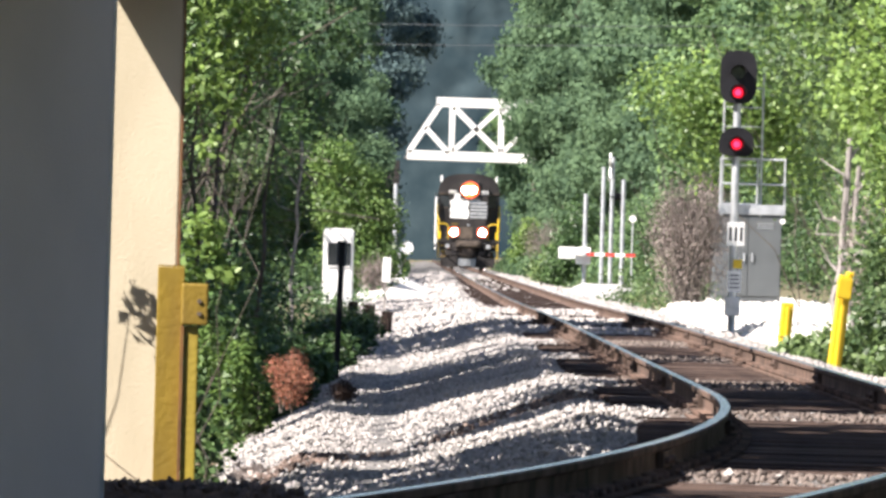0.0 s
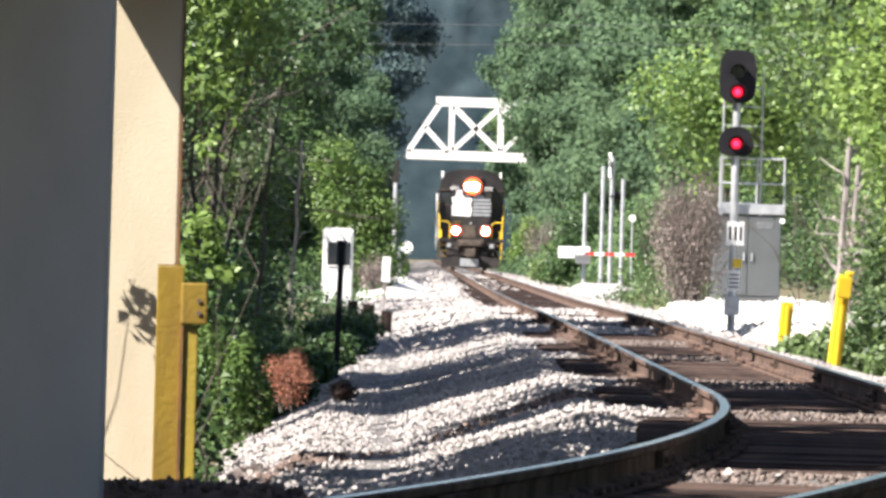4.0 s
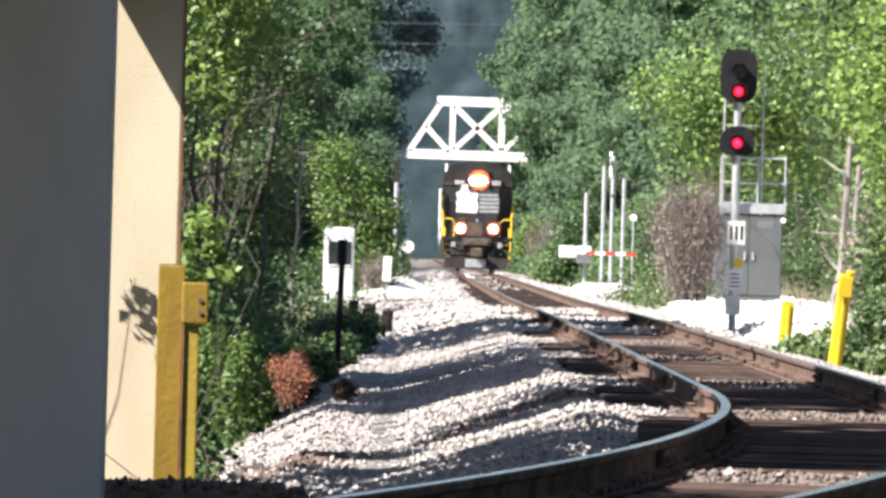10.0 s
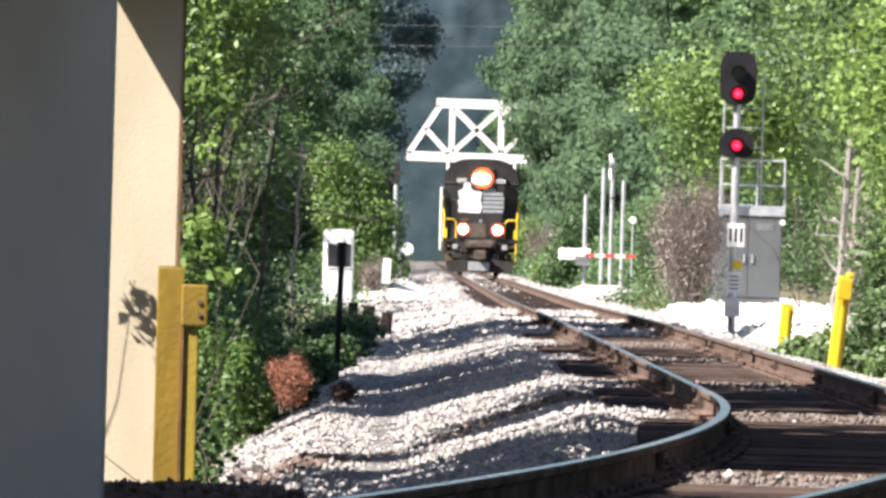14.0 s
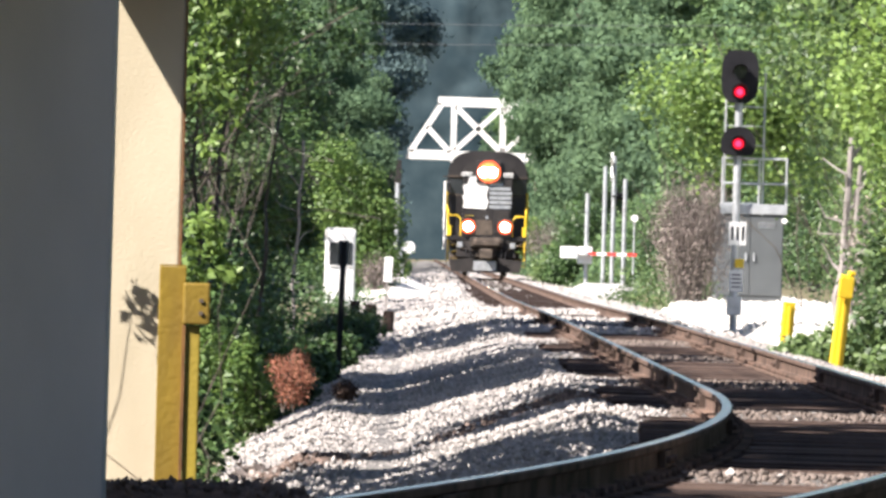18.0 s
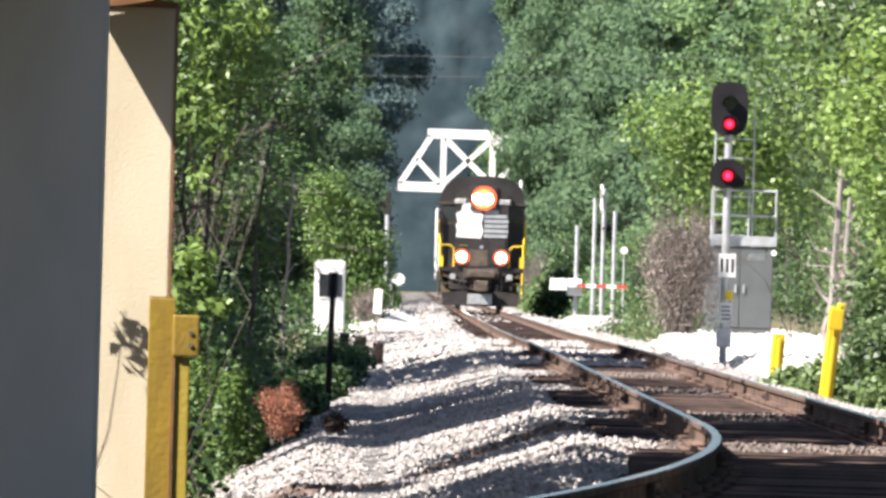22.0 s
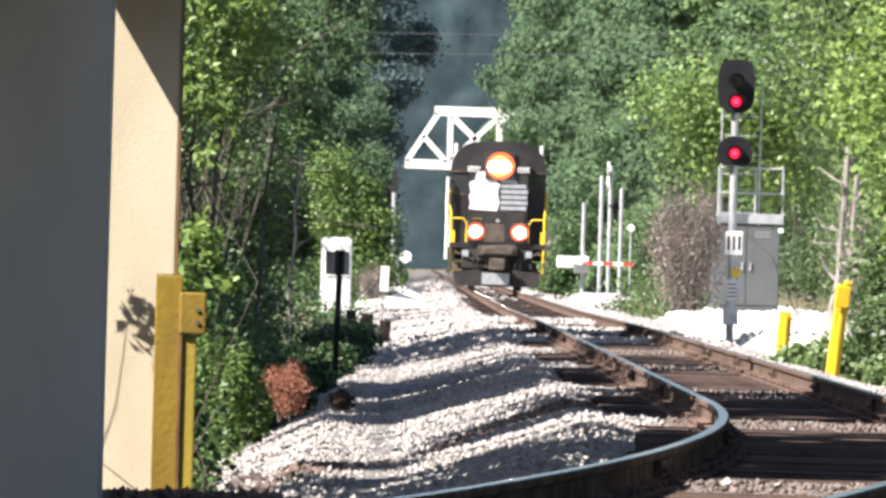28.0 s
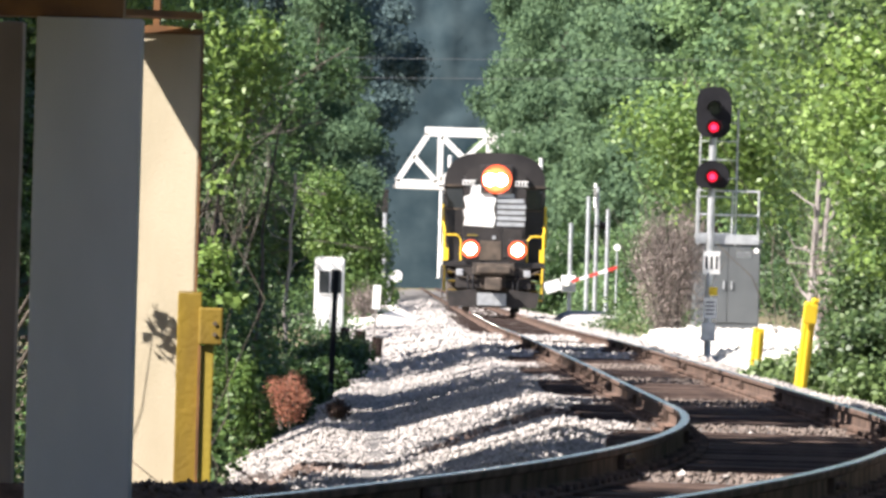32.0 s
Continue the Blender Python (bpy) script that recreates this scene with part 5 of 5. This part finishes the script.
def trackside_plants():
    # wooded side, near to far
    at(shrub(51, [(0, 0, 0.72, 0.24, 0.4, 0.36), (0.24, 0.1, 0.5, 0.16, 0.3, 0.34), (-0.3, 0.1, 0.95, 0.26, 0.3, 0.3), (-0.1, 0, 0.3, 0.46, 0.4, 0.26), (0.1, 0, 0.92, 0.1, 0.2, 0.26)], 2600, 0.085, M_LEAFB, "tall green weeds with narrow leaves below the bank", stems=9, droop=-0.5, slim=0.16), -1.92, 106, -1.05)
    at(shrub(52, [(0, 0, 2.0, 0.17, 0.2, 0.22), (-0.12, 0.1, 1.65, 0.18, 0.2, 0.2), (0.15, 0, 1.75, 0.14, 0.2, 0.12)], 420, 0.08, M_LEAFB, "young sapling with bright sunlit leaves", "sapling", stems=3, stem_r=0.006), -1.66, 78.3, -1.0)
    at(shrub(59, [(-0.05, 0, 3.15, 0.2, 0.2, 0.28), (0.14, 0, 2.95, 0.14, 0.2, 0.24), (-0.08, 0, 3.65, 0.22, 0.2, 0.3), (0.16, 0.1, 3.5, 0.16, 0.2, 0.26), (0.0, 0, 2.6, 0.12, 0.15, 0.16), (0.3, 0.1, 3.75, 0.16, 0.2, 0.2)], 760, 0.075, M_LEAFB, "young sapling with bright sunlit leaves", "sapling", stems=1, stem_r=0.005, droop=0.6, slim=0.22), -1.62, 77.4, -1.0)
    at(shrub(58, [(0, 0, 0.12, 0.22, 0.5, 0.14)], 420, 0.07, M_STRAW, "tuft of dry yellow grass at the ballast edge", droop=-0.9), -1.28, 79, -0.86)
    # hidden behind the grey post, added for its leaf shadows alone
    at(shrub(56, [(0.0, 0, 1.84, 0.10, 0.04, 0.22)], 46, 0.095, M_LEAF, "unseen sapling added to cast leaf shadows on the cream post", "sapling", stems=1, stem_r=0.004, droop=0.9, slim=0.16), -2.36, 63.62, -0.6)
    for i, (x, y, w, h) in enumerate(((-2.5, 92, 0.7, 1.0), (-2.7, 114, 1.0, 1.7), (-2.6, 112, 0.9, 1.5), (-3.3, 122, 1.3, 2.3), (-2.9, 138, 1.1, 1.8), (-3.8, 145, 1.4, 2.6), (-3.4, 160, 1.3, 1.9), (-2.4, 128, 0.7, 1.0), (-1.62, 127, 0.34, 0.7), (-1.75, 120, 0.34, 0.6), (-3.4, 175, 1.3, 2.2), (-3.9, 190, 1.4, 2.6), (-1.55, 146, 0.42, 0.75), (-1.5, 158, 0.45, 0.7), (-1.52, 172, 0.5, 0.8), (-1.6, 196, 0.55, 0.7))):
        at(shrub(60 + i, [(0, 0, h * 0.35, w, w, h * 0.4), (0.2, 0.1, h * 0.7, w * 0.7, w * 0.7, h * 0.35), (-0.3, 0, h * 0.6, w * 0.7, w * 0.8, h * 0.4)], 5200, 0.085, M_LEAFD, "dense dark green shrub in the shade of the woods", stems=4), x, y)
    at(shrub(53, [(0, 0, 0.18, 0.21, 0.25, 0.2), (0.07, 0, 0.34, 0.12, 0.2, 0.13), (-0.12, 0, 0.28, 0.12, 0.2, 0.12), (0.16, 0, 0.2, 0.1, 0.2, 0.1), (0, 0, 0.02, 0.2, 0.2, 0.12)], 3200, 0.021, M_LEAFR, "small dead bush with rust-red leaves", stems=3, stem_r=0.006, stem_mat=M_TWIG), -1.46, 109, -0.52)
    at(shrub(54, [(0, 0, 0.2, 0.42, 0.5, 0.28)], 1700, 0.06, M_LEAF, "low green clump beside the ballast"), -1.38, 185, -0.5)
    at(shrub(55, [(0.3, 0, 1.5, 1.2, 1.0, 1.2), (-0.2, 0, 2.9, 1.0, 1.0, 1.0), (0.8, 0, 2.5, 0.8, 0.8, 0.8), (1.1, 0, 1.2, 0.7, 0.7, 0.8), (-0.5, 0, 4.0, 0.8, 0.8, 0.8), (0.4, 0, 3.5, 0.6, 0.6, 0.6)], 14000, 0.11, M_LEAFB, "tall shrub with leaves painted sunlit-bright", stems=5), -2.75, 330)
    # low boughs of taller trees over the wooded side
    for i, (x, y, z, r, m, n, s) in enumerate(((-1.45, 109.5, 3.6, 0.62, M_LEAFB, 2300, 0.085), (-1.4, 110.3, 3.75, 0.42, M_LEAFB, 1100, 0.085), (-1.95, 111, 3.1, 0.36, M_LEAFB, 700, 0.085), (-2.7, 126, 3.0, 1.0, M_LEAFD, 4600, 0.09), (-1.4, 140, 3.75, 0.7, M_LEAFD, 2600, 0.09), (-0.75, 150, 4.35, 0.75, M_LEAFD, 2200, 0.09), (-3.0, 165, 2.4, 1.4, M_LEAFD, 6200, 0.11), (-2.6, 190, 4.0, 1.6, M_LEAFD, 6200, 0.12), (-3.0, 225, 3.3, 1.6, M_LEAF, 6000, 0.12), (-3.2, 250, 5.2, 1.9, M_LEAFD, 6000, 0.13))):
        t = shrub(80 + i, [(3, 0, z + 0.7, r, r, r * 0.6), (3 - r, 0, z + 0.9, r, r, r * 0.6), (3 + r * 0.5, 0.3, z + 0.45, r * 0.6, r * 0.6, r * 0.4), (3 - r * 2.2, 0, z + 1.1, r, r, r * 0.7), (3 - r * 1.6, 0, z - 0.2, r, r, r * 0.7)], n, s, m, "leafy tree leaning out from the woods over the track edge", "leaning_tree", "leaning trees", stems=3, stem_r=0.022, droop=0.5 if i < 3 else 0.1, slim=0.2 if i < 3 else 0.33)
        at(t, x - 3 - 1.3 * r, y)
    at(shrub(57, [(0, 0, 0.06, 0.13, 0.15, 0.10)], 1100, 0.03, M_TIE, "dark withered weed tuft on the ballast", droop=-0.2, stems=3, stem_r=0.005), -0.93, 110, -0.52)
    bare_tree(90, -2.85, 119, 3.5, 9)
    bare_tree(91, -2.7, 128, 3.9, 9)
    bare_tree(97, -2.2, 134, 3.3, 5)
    dead_brush(94, -3.3, 150, -0.9, 1.6, 3.8, 36, "tangle of bare grey branches under the trees", fine=0.7)
    dead_brush(95, 6.9, 176, -0.4, 1.1, 2.6, 60, "brown half-bare brush behind the signal", 3200)
    dead_brush(96, 6.5, 168, -0.4, 0.8, 2.0, 48, "brown half-bare brush behind the signal", 900)
    # open side
    for i, (x, y, w, h, m) in enumerate(((4.6, 143, 0.26, 0.5, M_LEAF), (4.95, 147, 0.35, 0.6, M_LEAF), (5.2, 141, 0.4, 0.8, M_LEAF), (5.75, 138, 0.6, 1.2, M_LEAF), (6.4, 150, 1.0, 2.0, M_LEAF), (5.5, 128, 0.5, 0.7, M_LEAF), (7.0, 165, 1.1, 2.6, M_LEAFD), (7.6, 185, 1.2, 2.8, M_LEAF), (8.6, 210, 1.4, 3.2, M_LEAF), (9.6, 250, 1.5, 3.6, M_LEAFD), (10.6, 280, 1.8, 4.2, M_LEAF), (10.2, 310, 2.0, 4.2, M_LEAFD))):
        at(shrub(100 + i, [(0, 0, h * 0.35, w, w, h * 0.4), (0.3, 0.1, h * 0.7, w * 0.7, w * 0.7, h * 0.35), (-0.3, 0, h * 0.6, w * 0.7, w * 0.8, h * 0.35)], 4800, 0.09, m, "green shrub at the sunny edge of the woods", stems=3), x, y)
    for i, (x, y, z, r, n, m) in enumerate(((5.2, 150, 3.1, 0.7, 2400, M_LEAFB), (5.4, 146, 2.4, 0.5, 1300, M_LEAFB), (5.7, 152, 4.0, 1.0, 3600, M_LEAFB), (4.3, 245, 4.3, 1.1, 4200, M_LEAFB), (5.6, 175, 5.0, 1.2, 3600, M_LEAF), (6.0, 215, 4.6, 1.4, 4600, M_LEAF), (5.6, 245, 4.0, 1.2, 4400, M_LEAFB), (7.4, 235, 6.2, 1.8, 5000, M_LEAF), (7.2, 200, 3.6, 1.4, 4600, M_LEAF), (6.6, 290, 5.6, 1.8, 5200, M_LEAFF), (8.4, 262, 4.4, 1.8, 5200, M_LEAF))):
        t = shrub(120 + i, [(-3, 0, z + 0.3, r, r, r * 0.7), (r - 3, 0, z + 0.6, r, r, r * 0.8), (r * 0.6 - 3, 0.3, z - 0.3, r * 0.7, r * 0.7, r * 0.5), (r * 2.0 - 3, 0, z + 0.4, r, r, r), (r - 3, 0.4, z - 0.9, r, r, r * 0.8)], n, 0.10 if y < 151 else 0.13, m, "leafy tree reaching out of the woods into the sun", "leaning_tree", "leaning trees", stems=2, stem_r=0.014)
        at(t, x + 3 + 0.5 * r, y)
    dead_brush(98, -1.95, 324, -0.75, 0.7, 1.5, 48, "low tan brush below the sunlit shrub", 1500)
    dead_brush(92, 5.72, 262, -0.3, 1.4, 3.2, 150, "rounded thicket of brown leafless brush", 9000)
    dead_brush(93, 7.3, 300, -0.3, 2.2, 2.6, 90, "rounded thicket of brown leafless brush", 5000)
    at(shrub(150, [(0, 0, 1.2, 0.9, 0.9, 1.2), (0.4, 0, 2.4, 0.6, 0.6, 0.9)], 1800, 0.2, M_LEAFB, "sunlit yellow-green weeds beside the line", stems=3), 4.9, 690)
    at(shrub(151, [(0, 0, 0.9, 0.8, 0.8, 0.9)], 1500, 0.16, M_LEAFB, "sunlit yellow-green weeds beside the line", stems=3), 5.6, 470)
    dead_brush(99, 5.6, 640, -0.5, 1.6, 3.4, 60, "tall tan brush at the foot of the far trees", 2600)
    for i, (x, y, w, h, m) in enumerate(((6.9, 330, 0.8, 1.4, M_LEAF), (4.6, 430, 0.9, 2.2, M_LEAFD), (5.2, 450, 1.2, 3.2, M_LEAFD), (4.6, 480, 1.0, 2.0, M_LEAF), (6.6, 400, 1.4, 3.0, M_LEAFF), (8.2, 420, 1.6, 3.4, M_LEAFF))):
        at(shrub(140 + i, [(0, 0, h * 0.35, w, w, h * 0.4), (0.3, 0.1, h * 0.7, w * 0.7, w * 0.7, h * 0.35)], 2600, 0.16, m, "green shrub on the open side of the line", stems=3), x, y)


def motions():
    d0, speed = 588.3, 7.57
    rows = []
    for i in range(17):
        t = 2.0 * i
        d = d0 - speed * t
        rows.append((t, pose(track_x(d), d, track_z(d), 0, 0, -heading(d))))
    walk(LOCO, rows)
    ax, ay, az = ARM.location
    walk(ARM, [(0.0, pose(ax, ay, az)), (31.5, pose(ax, ay, az)), (31.8, pose(ax, ay, az, 0, -10, 0)), (32.0, pose(ax, ay, az, 0, -19, 0))])


ground()
BED = ballast()
shelter()
guard_post(-1.468, 63.6, -0.45, 3)
earth_bank()
yellow_bollard(4.66, 153, -0.2, 0.56, 0.16, 4, False)
yellow_bollard(4.72, 135, -0.3, 1.08, 0.15, 6, True)
gravel_pad()
gravel_path()
signal_mast(4.66, 181, -0.28)
signal_case(7.36, 272, -0.08)
crossing()
white_kiosk(-2.62, 285, -0.55)
sign_back(-1.22, 133, -0.55)
white_marker(-1.15, 226, -0.36)
stump(-1.66, 210, -0.45, 0.38, 0.09)
stump(-1.34, 207, -0.45, 0.34, 0.11)
stump(-1.0, 205, -0.45, 0.24, 0.1)
dead_trunk(-2.8, 210, -0.6, 3.5, 0.04, 1)
dead_trunk(5.98, 170, -0.4, 3.2, 0.075, 2)
dead_trunk(6.2, 172, -0.4, 2.8, 0.06, 3)
overhead_cable(300, 7.05, 7.5)
overhead_cable(306, 6.55, 7.15)
truss_bridge()
backdrop()
LOCO = locomotive()
woods()
undergrowth()
trackside_plants()
LINE = empty("railway_track", pose(0, 0, 0), "single railway track with rusty rails on dark timbers", "track", kind="structure")
rails_and_timbers(LINE)
rail_fittings(LINE)
ballast_stones(BED)
motions()
